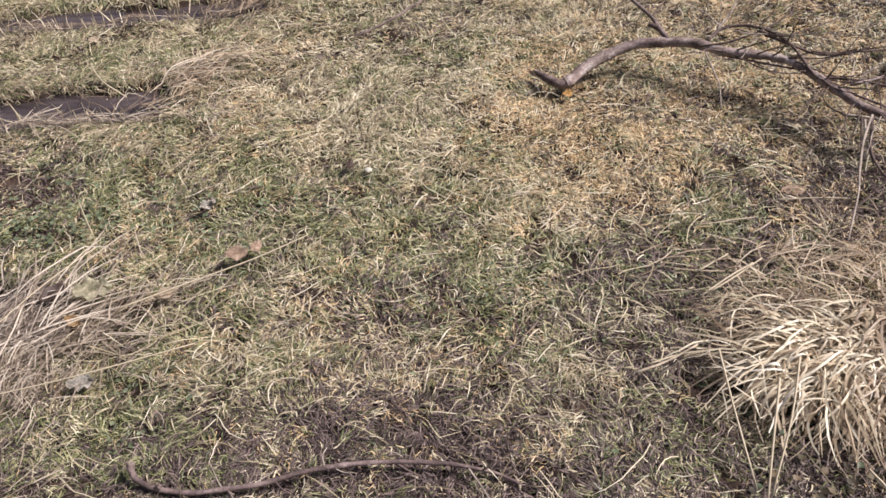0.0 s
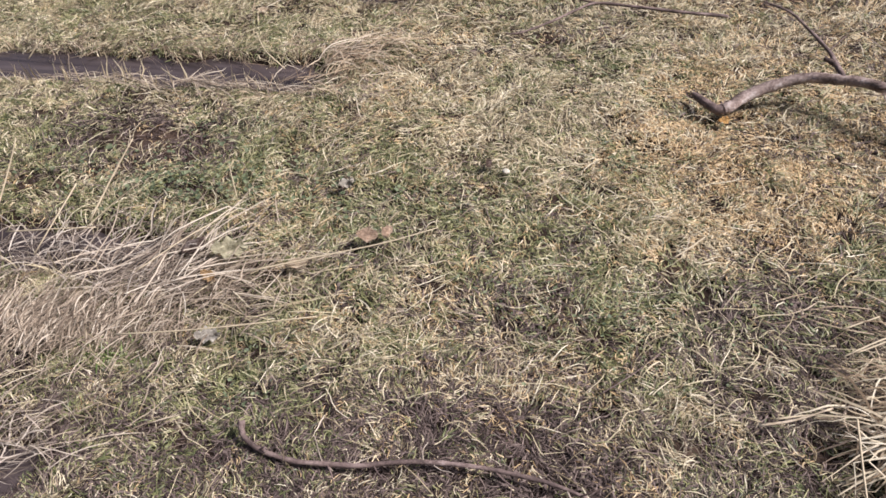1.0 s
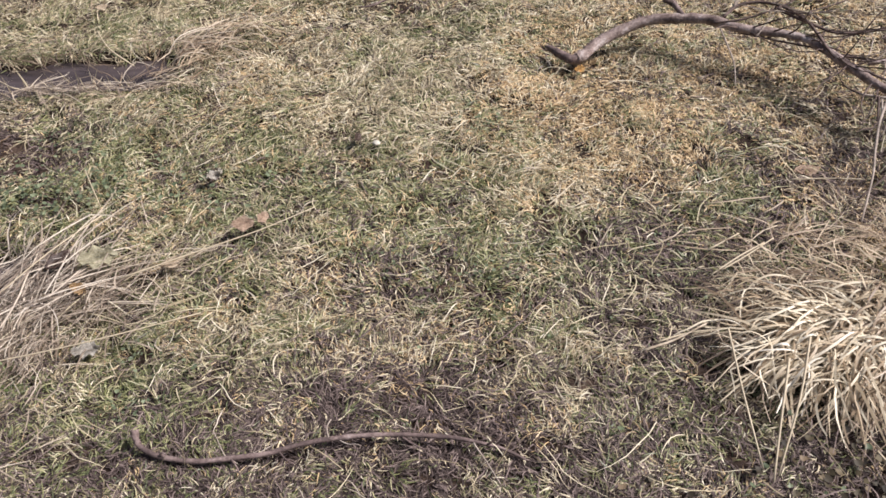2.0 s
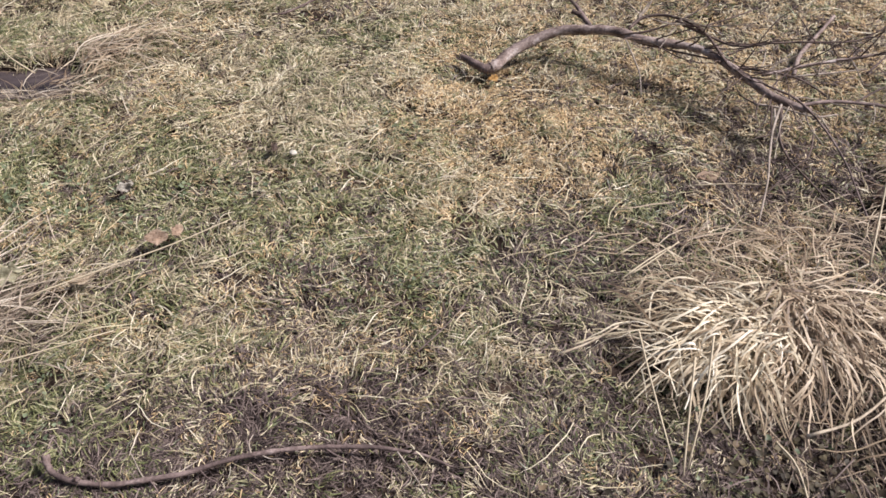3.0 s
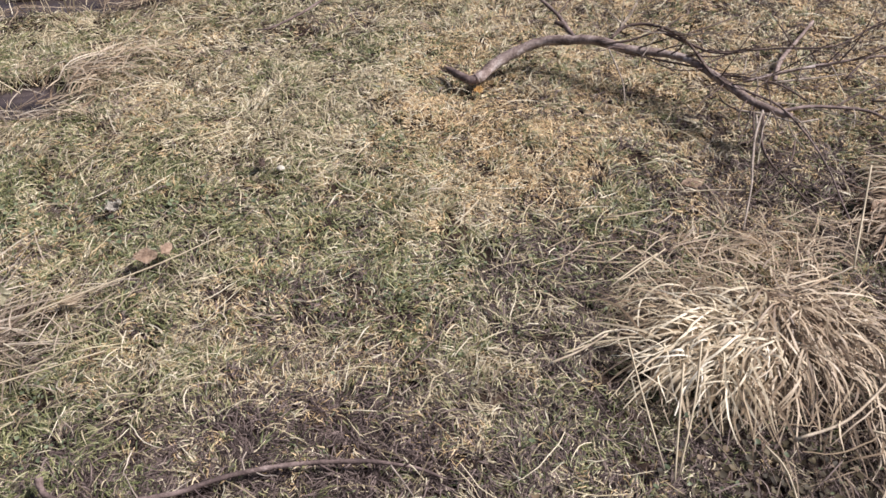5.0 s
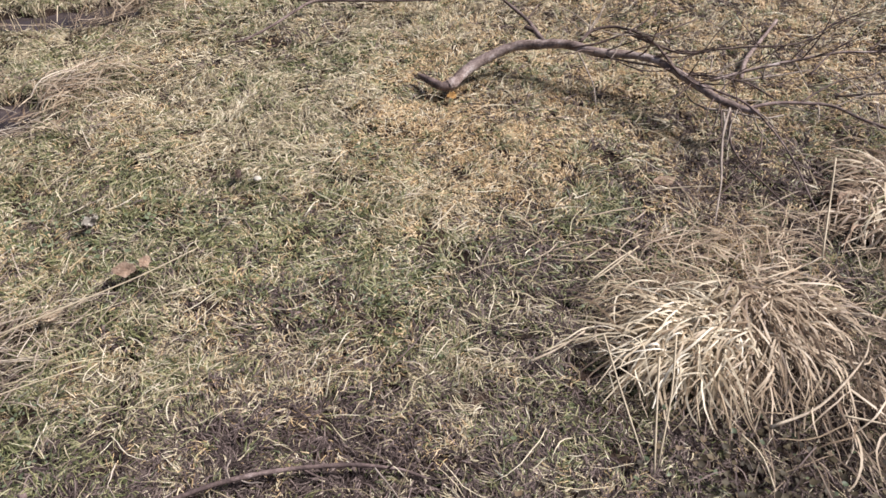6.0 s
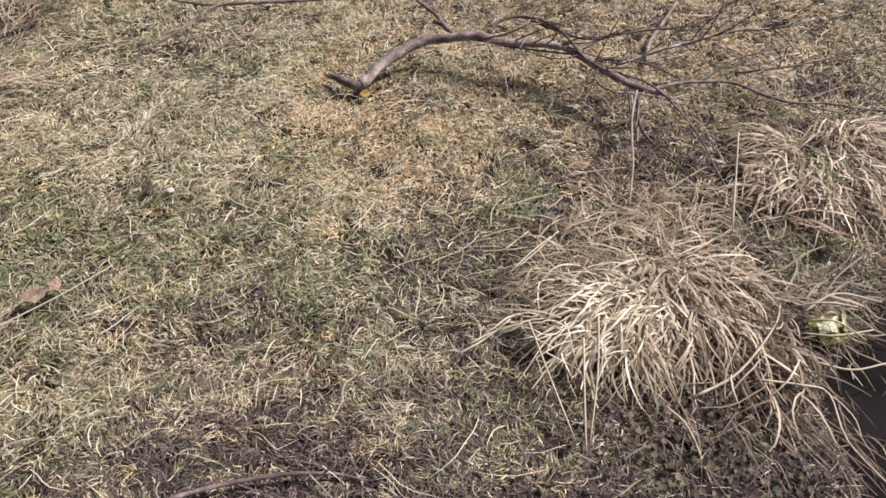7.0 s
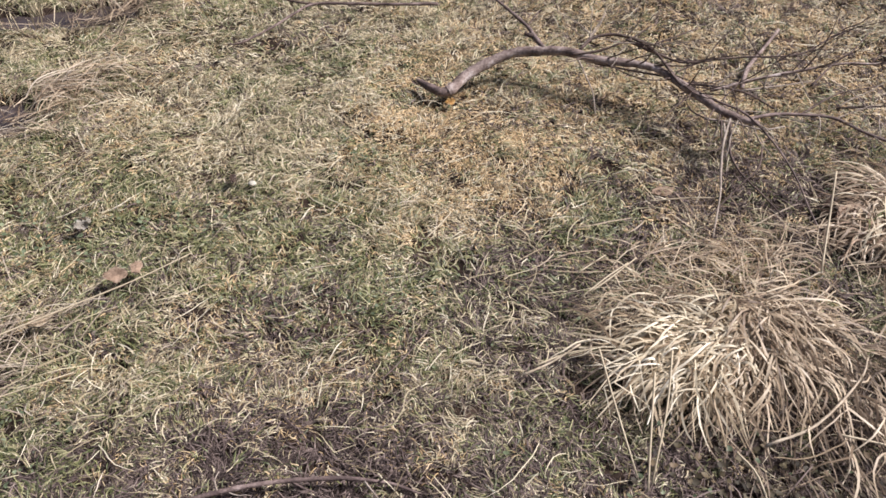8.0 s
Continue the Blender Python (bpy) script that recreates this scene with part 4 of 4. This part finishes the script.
# ---- sticks ----
stick = group_of("stick", -0.4, 0.9, 0, "long curved grey-brown stick lying in the grass", "stick", "sticks")
shaft = limb(stick, "shaft", [(-0.798, 0.929, 0.038), (-0.792, 0.910, 0.023), (-0.772, 0.893, 0.013), (-0.730, 0.880, 0.005), (-0.658, 0.868, 0.005), (-0.573, 0.874, 0.007), (-0.500, 0.882, 0.009), (-0.429, 0.902, 0.011), (-0.344, 0.915, 0.015), (-0.245, 0.918, 0.019), (-0.185, 0.919, 0.015), (-0.099, 0.915, 0.009), (-0.039, 0.903, 0.005), (0.007, 0.891, 0.001), (0.056, 0.867, -0.003)], (0.0085, 0.0068, 0.0062, 0.006, 0.0058, 0.0056, 0.0052, 0.0048, 0.004, 0.003), 0, STICK_BARK, 8, per=5, rough=0.16)
limb(shaft, "twig", [(-0.024, 0.896, 0.007), (0.008, 0.907, 0.023), (0.035, 0.923, 0.023)], 0.0022, 0.0012, TWIG_DARK, 6, per=4, rough=0.12)
limb(shaft, "twig", [(-0.734, 0.879, 0.011), (-0.727, 0.880, 0.023), (-0.714, 0.875, 0.023)], 0.003, 0.0017, STICK_BARK, 6, per=4, rough=0.12)
limb(shaft, "twig", [(-0.053, 0.900, 0.009), (-0.027, 0.859, 0.005), (0.002, 0.809, -0.001)], 0.0024, 0.0013, TWIG_PALE, 6, per=4, rough=0.12)
limb(shaft, "twig", [(-0.366, 0.911, 0.015), (-0.371, 0.933, 0.028), (-0.363, 0.951, 0.033)], 0.0022, 0.0012, TWIG_PALE, 6, per=4, rough=0.12)
limb(shaft, "twig", [(-0.574, 0.870, 0.009), (-0.558, 0.851, 0.005), (-0.545, 0.828, -0.002)], 0.0024, 0.0013, STICK_BARK, 6, per=4, rough=0.12)
limb(shaft, "twig", [(-0.473, 0.887, 0.011), (-0.455, 0.869, 0.007), (-0.437, 0.862, -0.001)], 0.0024, 0.0013, STICK_BARK, 6, per=4, rough=0.12)
limb(shaft, "twig", [(-0.208, 0.916, 0.015), (-0.184, 0.902, 0.008), (-0.158, 0.893, -0.001)], 0.0028, 0.0015, STICK_BARK, 6, per=4, rough=0.12)
limb(shaft, "twig", [(-0.239, 0.920, 0.019), (-0.247, 0.928, 0.028), (-0.197, 0.969, 0.043), (-0.179, 0.980, 0.043)], 0.0024, 0.0013, TWIG_DARK, 6, per=4, rough=0.12)
sprigs(shaft, [(-0.65, 0.870, 0.005), (-0.52, 0.879, 0.011), (-0.374, 0.903, 0.015), (-0.253, 0.920, 0.013), (-0.155, 0.919, 0.009)], 6, (0.03, 0.09), 0.0016, TWIG_PALE, 9, 0.2)
far_stick = group_of("stick", -0.1, 3.15, 0, "thin forked grey stick lying at the far side of the grass", "stick", "sticks")
limb(far_stick, "shaft", [(-0.518, 2.960, 0.010), (-0.456, 2.965, 0.015), (-0.343, 3.043, 0.030), (-0.250, 3.139, 0.040), (-0.165, 3.197, 0.050), (-0.008, 3.177, 0.050), (0.184, 3.140, 0.050), (0.366, 3.138, 0.040)], 0.004, 0.007, STICK_BARK, 7, per=5, rough=0.1)
limb(far_stick, "twig", [(-0.165, 3.197, 0.050), (-0.249, 3.216, 0.060), (-0.351, 3.307, 0.050)], 0.006, 0.003, TWIG_DARK, 6, per=5, rough=0.1)
pale_stick = group_of("stick", 1.5, 2.5, 0, "weathered pale grey stick behind the fallen branch", "stick", "sticks")
limb(pale_stick, "shaft", [(1.384, 2.312, 0.015), (1.459, 2.440, 0.020), (1.557, 2.547, 0.025), (1.712, 2.723, 0.020)], 0.009, 0.006, BARK, 8, per=5, rough=0.12)

# ---- leaves and stones ----
leaf("dry_leaf", BROWN_LEAF, -0.70, 1.597, 0.062, 0.050, "rounded reddish-brown dry leaf on the grass", 10, 8, 26, z=0.058)
leaf("dry_leaf", BROWN_LEAF, -0.650, 1.620, 0.052, 0.032, "brown dry leaf standing on edge beside another", 75, 10, 40, z=0.055)
leaf("dry_leaf", TAN_LEAF, -0.871, 1.462, 0.066, 0.030, "tan curled dry leaf under a straw", 35, 8, 35, 0.5, 0.5, z=0.05)
leaf("dry_leaf", ORANGE_LEAF, -1.098, 1.375, 0.055, 0.034, "small orange leaf lying among dead stems", -25, 10, 20, 0.4, 0.3, 0.25, z=0.05)
leaf("dry_leaf", DARK_LEAF, -1.194, 1.478, 0.075, 0.052, "dark purplish rotten leaf among dead stems", 60, 0, 20, z=0.055)
leaf("dry_leaf", PALE_LEAF, -1.075, 1.475, 0.105, 0.062, "pale crumpled leaf among dead stems", 15, 5, 30, 0.6, 0.4, 0.3, z=0.062)
leaf("dry_leaf", GREY_LEAF, -1.014, 1.180, 0.068, 0.040, "pale grey crumpled leaf on the grass", 15, 4, 16, 0.7, 0.3, 0.45, z=0.036)
leaf("dry_leaf", GREY_LEAF, -0.838, 1.868, 0.032, 0.02, "small white-grey shred of dry leaf", 110, 12, 35, 0.7, 0.6, 0.4, z=0.045)
leaf("dry_leaf", GREY_LEAF, -0.860, 1.862, 0.045, 0.035, "grey-white crumpled dry leaf in the grass", 40, 10, 30, 0.6, 0.5, 0.25)
leaf("dry_leaf", BROWN_LEAF, 0.915, 1.80, 0.075, 0.045, "pinkish brown dry leaf sunk in the grass", 10, 4, 12, 0.3, 0.2, 0.2, z=0.010)
leaf("dry_leaf", AMBER_LEAF, 0.322, 2.400, 0.040, 0.030, "bright orange dry leaf by the broken end of the branch", 20, 8, 30, 0.4, 0.3, 0.3, z=0.038)
leaf("dry_leaf", TAN_LEAF, -1.67, 3.11, 0.05, 0.035, "pale tan leaf in the grass", 30, 5, 25, z=0.03)
leaf("dry_leaf", DARK_LEAF, -0.425, 2.03, 0.05, 0.03, "dark brown leaf standing in the grass", 80, 10, 50)
leaf("dry_leaf", BROWN_LEAF, 1.40, 1.58, 0.11, 0.07, "large brown leaf below the twigs", 20, 0, 15, z=0.05)
# Dark leaf shape put in for a dark patch below the twigs.
leaf("dry_leaf", DARK_LEAF, 1.385, 1.63, 0.10, 0.06, "dark curled leaf shape filling a dark patch below the twigs", 10, 6, 20, 0.5, 0.3, 0.2, z=0.04)
leaf("dry_leaf", BROWN_LEAF, 1.46, 1.23, 0.09, 0.05, "brown leaf hanging on sedge over the pond", 100, 30, 20, z=0.07)
# Dark soil-coloured lump put in for the dark spot where the far channel ends.
pebble("clod", SOIL, -1.04, 3.40, (0.045, 0.04), "dark lump at the end of the far channel", 1.0, 0.02)
pebble("stone", STONE, -0.360, 2.007, (0.014, 0.011), "small round whitish pebble in the grass", z=0.028)

# ---- yellow wrapper at the water's edge ----
wrap = group_of("plastic_wrapper", 1.236, 0.966, -0.012, "crumpled yellow plastic wrapper caught in dead sedge at the water", "litter")


def film(parent, name, mat, size, m, seed):
    rnd = random.Random(seed)
    bm = bmesh.new()
    bmesh.ops.create_grid(bm, x_segments=7, y_segments=6, size=0.5)
    for v in bm.verts:
        v.co = Vector((v.co.x * size[0], v.co.y * size[1], 0.25 * size[2] * rnd.uniform(-1, 1) + size[2] * (0.5 - 2 * v.co.x**2)))
        v.co += Vector((rnd.uniform(-1, 1), rnd.uniform(-1, 1), 0)) * 0.03 * size[0]
    bmesh.ops.solidify(bm, geom=bm.faces[:], thickness=0.0008)
    bm.transform(m)
    return part(name, bm, mat, parent)


film(wrap, "sheet", YELLOW, (0.082, 0.052, 0.014), pose(0, 0, 0.046, 18, 0, -8), 1)
film(wrap, "fold", YELLOW, (0.075, 0.024, 0.010), pose(0.005, -0.032, 0.034, 55, 0, -6), 2)
film(wrap, "patch", CREAM, (0.046, 0.028, 0.008), pose(-0.005, -0.010, 0.056, 20, 0, -8), 3)
film(wrap, "flap", YELLOW, (0.028, 0.06, 0.01), pose(0.052, 0.0, 0.045, 20, 60, -10), 4)


for a, b, c in (((1.175, 1.030, 0.060), (1.245, 1.000, 0.085), (1.330, 0.985, 0.060)), ((1.190, 0.985, 0.050), (1.240, 0.950, 0.072), (1.300, 0.900, 0.040)), ((1.165, 0.960, 0.040), (1.230, 0.925, 0.050), (1.345, 0.930, 0.030))):
    straw("dead_stem", [a, b, c], 0.0028, 0.0018, SEDGE, "pale dead stem lying over a plastic wrapper")


# ---- grass ----
GREEN_SPOTS = [(-1.39, 1.89), (-1.23, 2.15), (-1.48, 1.78), (-1.3, 1.1), (-0.79, 1.82), (0.07, 2.0), (-0.04, 1.42), (0.13, 1.49), (-2.1, 2.78), (-1.98, 1.81), (-0.86, 1.04), (-1.19, 1.0), (-0.58, 1.25), (0.72, 1.83), (-0.15, 1.5), (0.02, 2.79), (-0.53, 1.69), (0.58, 1.66), (0.77, 1.72), (-0.53, 1.52), (-0.49, 3.14), (1.56, 1.96), (0.72, 1.02), (1.52, 1.32), (-2.6, 2.95), (-2.3, 3.05), (-2.7, 2.3), (-2.2, 2.25), (-2.4, 2.0), (-1.6, 2.85), (-1.2, 3.05), (-0.75, 2.01), (-0.48, 1.88), (-0.28, 1.62), (0.61, 1.63), (-0.11, 1.83), (-0.22, 2.86)]
GOLD_SPOTS = [(0.02, 2.12), (0.13, 2.16), (0.25, 2.02), (0.36, 2.16), (0.48, 2.18), (0.12, 1.92), (-0.89, 2.2), (-0.85, 2.44), (0.24, 2.08), (0.35, 2.29), (-0.36, 1.39), (-0.14, 1.25), (-0.65, 1.36), (0.21, 2.64), (-1.01, 1.7), (-0.79, 2.96), (0.38, 2.12), (0.31, 2.36), (-0.15, 1.27), (-0.38, 1.4), (0.56, 2.04), (0.74, 2.32), (-0.64, 1.43), (-0.29, 1.15), (1.02, 1.49), (0.45, 2.3), (0.2, 2.25), (0.55, 2.2), (0.3, 1.95), (1.6, 2.2), (1.9, 2.4), (1.3, 2.3), (0.28, 2.08), (0.11, 2.27), (0.5, 1.89), (-0.31, 1.34), (-0.15, 1.26)]
PALE_SPOTS = [(-0.33, 2.1), (0.14, 1.87), (-0.61, 1.25), (-0.09, 2.41), (0.21, 1.1), (-0.65, 2.34), (-1.59, 1.25), (-0.19, 2.08), (0.18, 1.83), (-0.64, 2.28), (0.24, 1.28), (-0.24, 1.28), (-0.43, 2.42), (-0.57, 1.45), (0.22, 1.12)]
BROWN_SPOTS = [(-1.73, 2.07), (-1.94, 1.92), (-1.19, 1.41), (-0.2, 2.96), (0.4, 1.27), (-0.24, 1.31), (-1.33, 0.89), (-0.57, 0.93), (0.92, 1.68), (1.99, 2.12), (1.41, 1.7), (0.22, 1.31), (-0.2, 1.02), (-0.03, 0.97), (1.0, 1.27), (0.82, 1.07), (-0.26, 1.36), (-0.21, 1.39), (0.8, 0.72), (1.0, 0.75), (0.95, 0.62), (0.6, 0.76), (-1.5, 2.1), (-1.85, 2.2), (-0.4, 0.95), (1.0, 1.55), (1.1, 1.65), (0.95, 1.7), (1.2, 1.5), (0.85, 1.58), (1.3, 1.62), (-0.04, 0.99), (-0.11, 1.04), (0.48, 1.56)]


def spots(x, y, centres, r):
    total = np.zeros(len(x))
    wob = 0.6 + 0.8 * F_SMALL(x, y)
    for cx, cy in centres:
        total = np.maximum(total, np.exp(-(((x - cx) ** 2 + ((y - cy) * 0.8) ** 2) / (r * wob) ** 2)))
    return total


def scatter(density, y0, y1, margin=0.12):
    """Places over the stretch that the camera looks across."""
    wide = 9.0
    n = int(density * wide * (y1 - y0))
    x, y = rng.uniform(-wide / 2 - 0.3, wide / 2 - 0.3, n), rng.uniform(y0, y1, n)
    keep = (x > -1.32 - 0.745 * (y - 0.66) - margin) & (x < 1.16 + 0.745 * (y - 0.55) + margin)
    return x[keep], y[keep]


KINDS = [
    ("green_grass", GREEN, (0.022, 0.048), (0.0020, 0.0038), (6, 50), (10, 100), "short fresh green grass coming up through dead thatch"),
    ("golden_grass", GOLD, (0.018, 0.042), (0.0018, 0.0034), (4, 48), (20, 120), "fine golden dead grass matted on the ground"),
    ("dead_grass", STRAW, (0.025, 0.056), (0.0018, 0.0037), (2, 44), (15, 120), "pale bleached dead grass lying in a mat"),
    ("thatch", THATCH, (0.025, 0.054), (0.0020, 0.0039), (0, 40), (0, 90), "brown rotting thatch low in the grass"),
]
HOLLOWS = [(-0.45, 0.98), (-0.12, 0.93), (-0.55, 0.93), (-0.20, 1.01), (-0.05, 0.97), (-0.33, 0.97), (0.10, 0.99), (0.42, 1.26), (-0.22, 1.36)]
BARE = [(-1.70, 2.06, 0.20)]


def shares(x, y):
    """How much of each kind of grass grows at a place, as running sums up to 1."""
    green = 0.34 + 0.75 * np.clip(F_BIG(x, y) * 0.5 + F_MID(x, y) * 0.6 + F_SMALL(x, y) * 0.35 - 0.42, 0, 1) * 1.35 + 1.1 * spots(x, y, GREEN_SPOTS, 0.15) + 0.22 * np.clip(-0.7 - x, 0, 1) + 0.9 * np.exp(-((x + 0.85) ** 2 + (y - 1.78) ** 2) / 0.2) + 0.9 * np.exp(-((x + 2.10) ** 2 + (y - 2.09) ** 2) / 0.03) + 0.7 * np.clip(-1.2 - x, 0, 1) * np.clip((y - 2.6) * 3, 0, 1) + 0.5 * np.exp(-((x + 0.75) ** 2 + (y - 1.0) ** 2) / 0.06) + 1.1 * np.exp(-((x - 0.66) ** 2 + (y - 1.72) ** 2) / 0.022)
    gold = 0.08 + 0.3 * np.clip(F_MID(x + 21, y - 13) - 0.6, 0, 1) + 1.4 * np.clip(x - 0.1, 0, 1.2) * np.clip(y - 1.5, 0, 1) + 2.2 * np.clip((y - 0.7) * 1.1, 0.4, 1) * spots(x, y, GOLD_SPOTS, 0.17) * (0.35 + 0.65 * np.clip(x + 0.8, 0, 1))
    pale = 0.52 + 0.3 * np.clip(-1.0 - x, 0, 1) * np.clip((y - 1.9) * 2, 0, 1) + 0.22 * np.clip((y - 1.5) * 2, 0, 1) * np.clip(1.2 - x, 0, 1) + 1.5 * spots(x, y, PALE_SPOTS, 0.14) + 0.75 * (F_MID(x + 7, y) - 0.5) + 0.45 * np.clip(y - 1.8, 0, 1) + 0.35 * np.clip(-0.2 - x, 0, 1) * np.clip((y - 1.9) * 1.5, 0, 1) - 0.2 * np.clip(1.3 - y, 0, 0.6)
    brown = 0.24 + 0.3 * np.clip((x - 0.3) * 2, 0, 1) * np.clip((1.7 - y) * 3, 0, 1) + 1.5 * spots(x, y, BROWN_SPOTS, 0.13) + 1.2 * spots(x, y, HOLLOWS, 0.12) + 0.5 * (F_SMALL(x + 3, y - 5) - 0.5) + 0.5 * (F_MID(x - 9, y + 4) - 0.5) + 4.6 * np.clip(1.17 - y, 0, 0.4) + 0.5 * np.exp(-((x - 0.6) ** 2 + (y - 1.58) ** 2) / 0.05)  + 0.28 * np.clip((x - 0.25) * 2, 0, 1) * np.clip((y - 1.35) * 3, 0, 1) + 0.9 * np.exp(-((x - 0.35) ** 2 + (y - 0.95) ** 2) / 0.06) + 2.5 * np.exp(-((x - 1.0) ** 2 + (y - 0.62) ** 2) / 0.1) + 0.5 * np.clip((x - 1.0) * 2, 0, 1) + 0.3 * np.clip((x - 0.65) * 2, 0, 1) * np.clip((y - 1.5) * 2, 0, 1) + 0.6 * np.exp(-((x + 0.5) ** 2 + (y - 1.08) ** 2) / 0.08) + 0.35 * np.exp(-((x + 0.5) ** 2 + (y - 1.6) ** 2) / 0.15) + 0.9 * np.exp(-((x - 0.62) ** 2 + (y - 1.42) ** 2) / 0.04) + 0.3 * np.exp(-((x - 0.85) ** 2 + (y - 1.75) ** 2) / 0.14) + 0.5 * np.exp(-((x + 0.19) ** 2 + (y - 1.07) ** 2) / 0.06) + 0.3 * np.exp(-((x + 0.83) ** 2 + (y - 1.64) ** 2) / 0.12) + 0.1 * np.exp(-((x + 0.70) ** 2 + (y - 1.11) ** 2) / 0.04) + 0.3 * np.exp(-((x - 0.45) ** 2 + (y - 1.45) ** 2) / 0.06) + 3 * np.exp(-((x + 1.74) ** 2 + (1.7 * (y - 2.06)) ** 2) / 0.08)
    weights = np.clip(np.stack([green, gold, pale, brown], -1), 0.01, 5)
    return np.cumsum(weights / weights.sum(-1, keepdims=True), -1)


def pick(cut):
    return (rng.random(len(cut))[:, None] > cut[:, :3]).sum(-1)


# tufts a square metre, stretch, stations a blade, length, breadth, blades a tuft
for density, y0, y1, st, big, broad, each in [(1750, 0.35, 1.3, 5, 0.96, 0.86, 26), (1500, 1.3, 2.1, 4, 1.0, 1.0, 21), (1400, 2.1, 2.9, 4, 1.1, 1.12, 20), (1150, 2.9, 4.0, 3, 1.25, 1.3, 18)]:
    tx, ty = scatter(density, y0, y1)
    bare = np.zeros(len(tx))
    for bx, by, br in BARE:
        bare = np.maximum(bare, np.exp(-((tx - bx) ** 2 + (1.7 * (ty - by)) ** 2) / br**2))
    keep = rng.random(len(tx)) < np.clip(1 - 1.1 * bare, 0.12, 1) * np.clip(0.58 + 0.72 * F_FINE(tx, ty) + 0.5 * spots(tx, ty, GOLD_SPOTS, 0.15), 0, 1.2) * (1 - 0.15 * spots(tx, ty, HOLLOWS, 0.12)) * (1 - 0.55 * np.exp(-((tx - 1.0) ** 2 + (ty - 0.62) ** 2) / 0.1))
    tx, ty = tx[keep], ty[keep]
    tkind, tsize = pick(shares(tx, ty)), np.exp(rng.normal(0, 0.22, len(tx)))
    tlie = 2 * math.pi * (F_LIE(tx, ty) * 1.5 + F_SMALL(tx, ty) * 0.5) + rng.normal(0, 0.5, len(tx))
    own = np.repeat(np.arange(len(tx)), rng.poisson(each, len(tx)))
    n = len(own)
    spread = np.where(rng.random(n) < 0.3, 0.026, 0.010)
    dx, dy = rng.normal(0, 1, n) * spread, rng.normal(0, 1, n) * spread
    x, y = tx[own] + dx, ty[own] + dy
    dry = rng.random(n) > 1.6 * channel(x, y)
    own, x, y, dx, dy = own[dry], x[dry], y[dry], dx[dry], dy[dry]
    n = len(own)
    kind = np.where(rng.random(n) < 0.86, tkind[own], pick(shares(x, y)))
    out = np.hypot(dx, dy) + 1e-6
    lie = np.arctan2(np.sin(tlie[own]) + 0.9 * dy / out, np.cos(tlie[own]) + 0.9 * dx / out) + rng.normal(0, 0.36, n)
    for k, (name, mat, long, wide, rise, droop, label) in enumerate(KINDS):
        m = kind == k
        ob = blades(name, x[m], y[m], mat, long, tuple(v * broad for v in wide), rise, droop, lie[m], st, size=big * tsize[own][m])
        tagged(ob, label, "grass", kind="stuff")

# the meadow goes on round about, in broader and sparser tufts
for count, reach, st, long, wide in ((150000, 2.0, 3, (0.04, 0.09), (0.004, 0.007)), (130000, 7.0, 2, (0.06, 0.13), (0.007, 0.013))):
    x, y = rng.uniform(-10, 10, count * 2), rng.uniform(-6, 11, count * 2)
    if reach < 3:
        x, y = rng.uniform(-5.5, 5.0, count), rng.uniform(-1.6, 5.8, count)
    left, right = -1.42 - 0.745 * (np.maximum(y, 0.3) - 0.66), 1.26 + 0.745 * (np.maximum(y, 0.3) - 0.55)
    seen = (x > left) & (x < right) & (y > 0.35) & (y < 4.0)
    inner = (x > -5.5) & (x < 5.0) & (y > -1.6) & (y < 5.8)
    keep = ~seen & (channel(x, y) < 0.3) & ((reach < 3) | ~inner)
    x, y = x[keep], y[keep]
    kind = pick(shares(x, y))
    for k, (name, mat, _l, _w, rise, droop, label) in enumerate(KINDS):
        m = kind == k
        tagged(blades(name, x[m], y[m], mat, long, wide, rise, droop, None, st), label, "grass", kind="stuff")

# long loose straws over the mat
n = 1250
x, y = scatter(n / 16, 0.4, 3.9)
keep = channel(x, y) < 0.3
x, y = x[keep], y[keep]
over = lambda x, y: ground_z(x, y) + 0.018
tagged(new("loose_straw", lying("loose_straw", x, y, rng.uniform(0, 6.28, len(x)), STRAW, (0.06, 0.20), (0.0012, 0.0026), over, 0.014, 0.7)), "loose pale straws scattered over the grass", "straw", kind="stuff")

# long dead blades matted in swirls, pressed down on the short grass
x, y = scatter(2600, 0.6, 3.2)
thick = np.clip(2.4 * (F_MID(x - 4, y + 17) - 0.56) + 0.8 * (F_SMALL(x + 11, y + 2) - 0.5), 0, 1) + 0.9 * spots(x, y, PALE_SPOTS, 0.13) + 0.5 * np.exp(-((x + 0.75) ** 2 + (y - 1.32) ** 2) / 0.05)
keep = (rng.random(len(x)) < 0.55 * thick * np.clip(1.1 - x, 0.25, 1) * np.clip(1.6 * (y - 0.5), 0.35, 1)) & (channel(x, y) < 0.3)
x, y = x[keep], y[keep]
lie = 2 * math.pi * (F_LIE(x, y) * 1.5 + F_SMALL(x, y) * 0.3) + rng.normal(0, 0.28, len(x))
over = lambda x, y: ground_z(x, y) + 0.012
kind = rng.random(len(x))
for mat, m, label in ((STRAW, kind < 0.55, "long bleached blades matted in swirls on the grass"), (HAY, (kind >= 0.55) & (kind < 0.8), "long dull dead blades matted in swirls on the grass"), (GREEN, kind >= 0.8, "long greenish blades matted in swirls on the grass")):
    tagged(new("matted_grass", lying("matted_grass", x[m], y[m], lie[m], mat, (0.04, 0.12), (0.0014, 0.0028), over, 0.016, 0.6, 6, 0.4, size=np.clip(0.5 + 0.45 * (y[m] - 0.8), 0.5, 1))), label, "grass", kind="stuff")
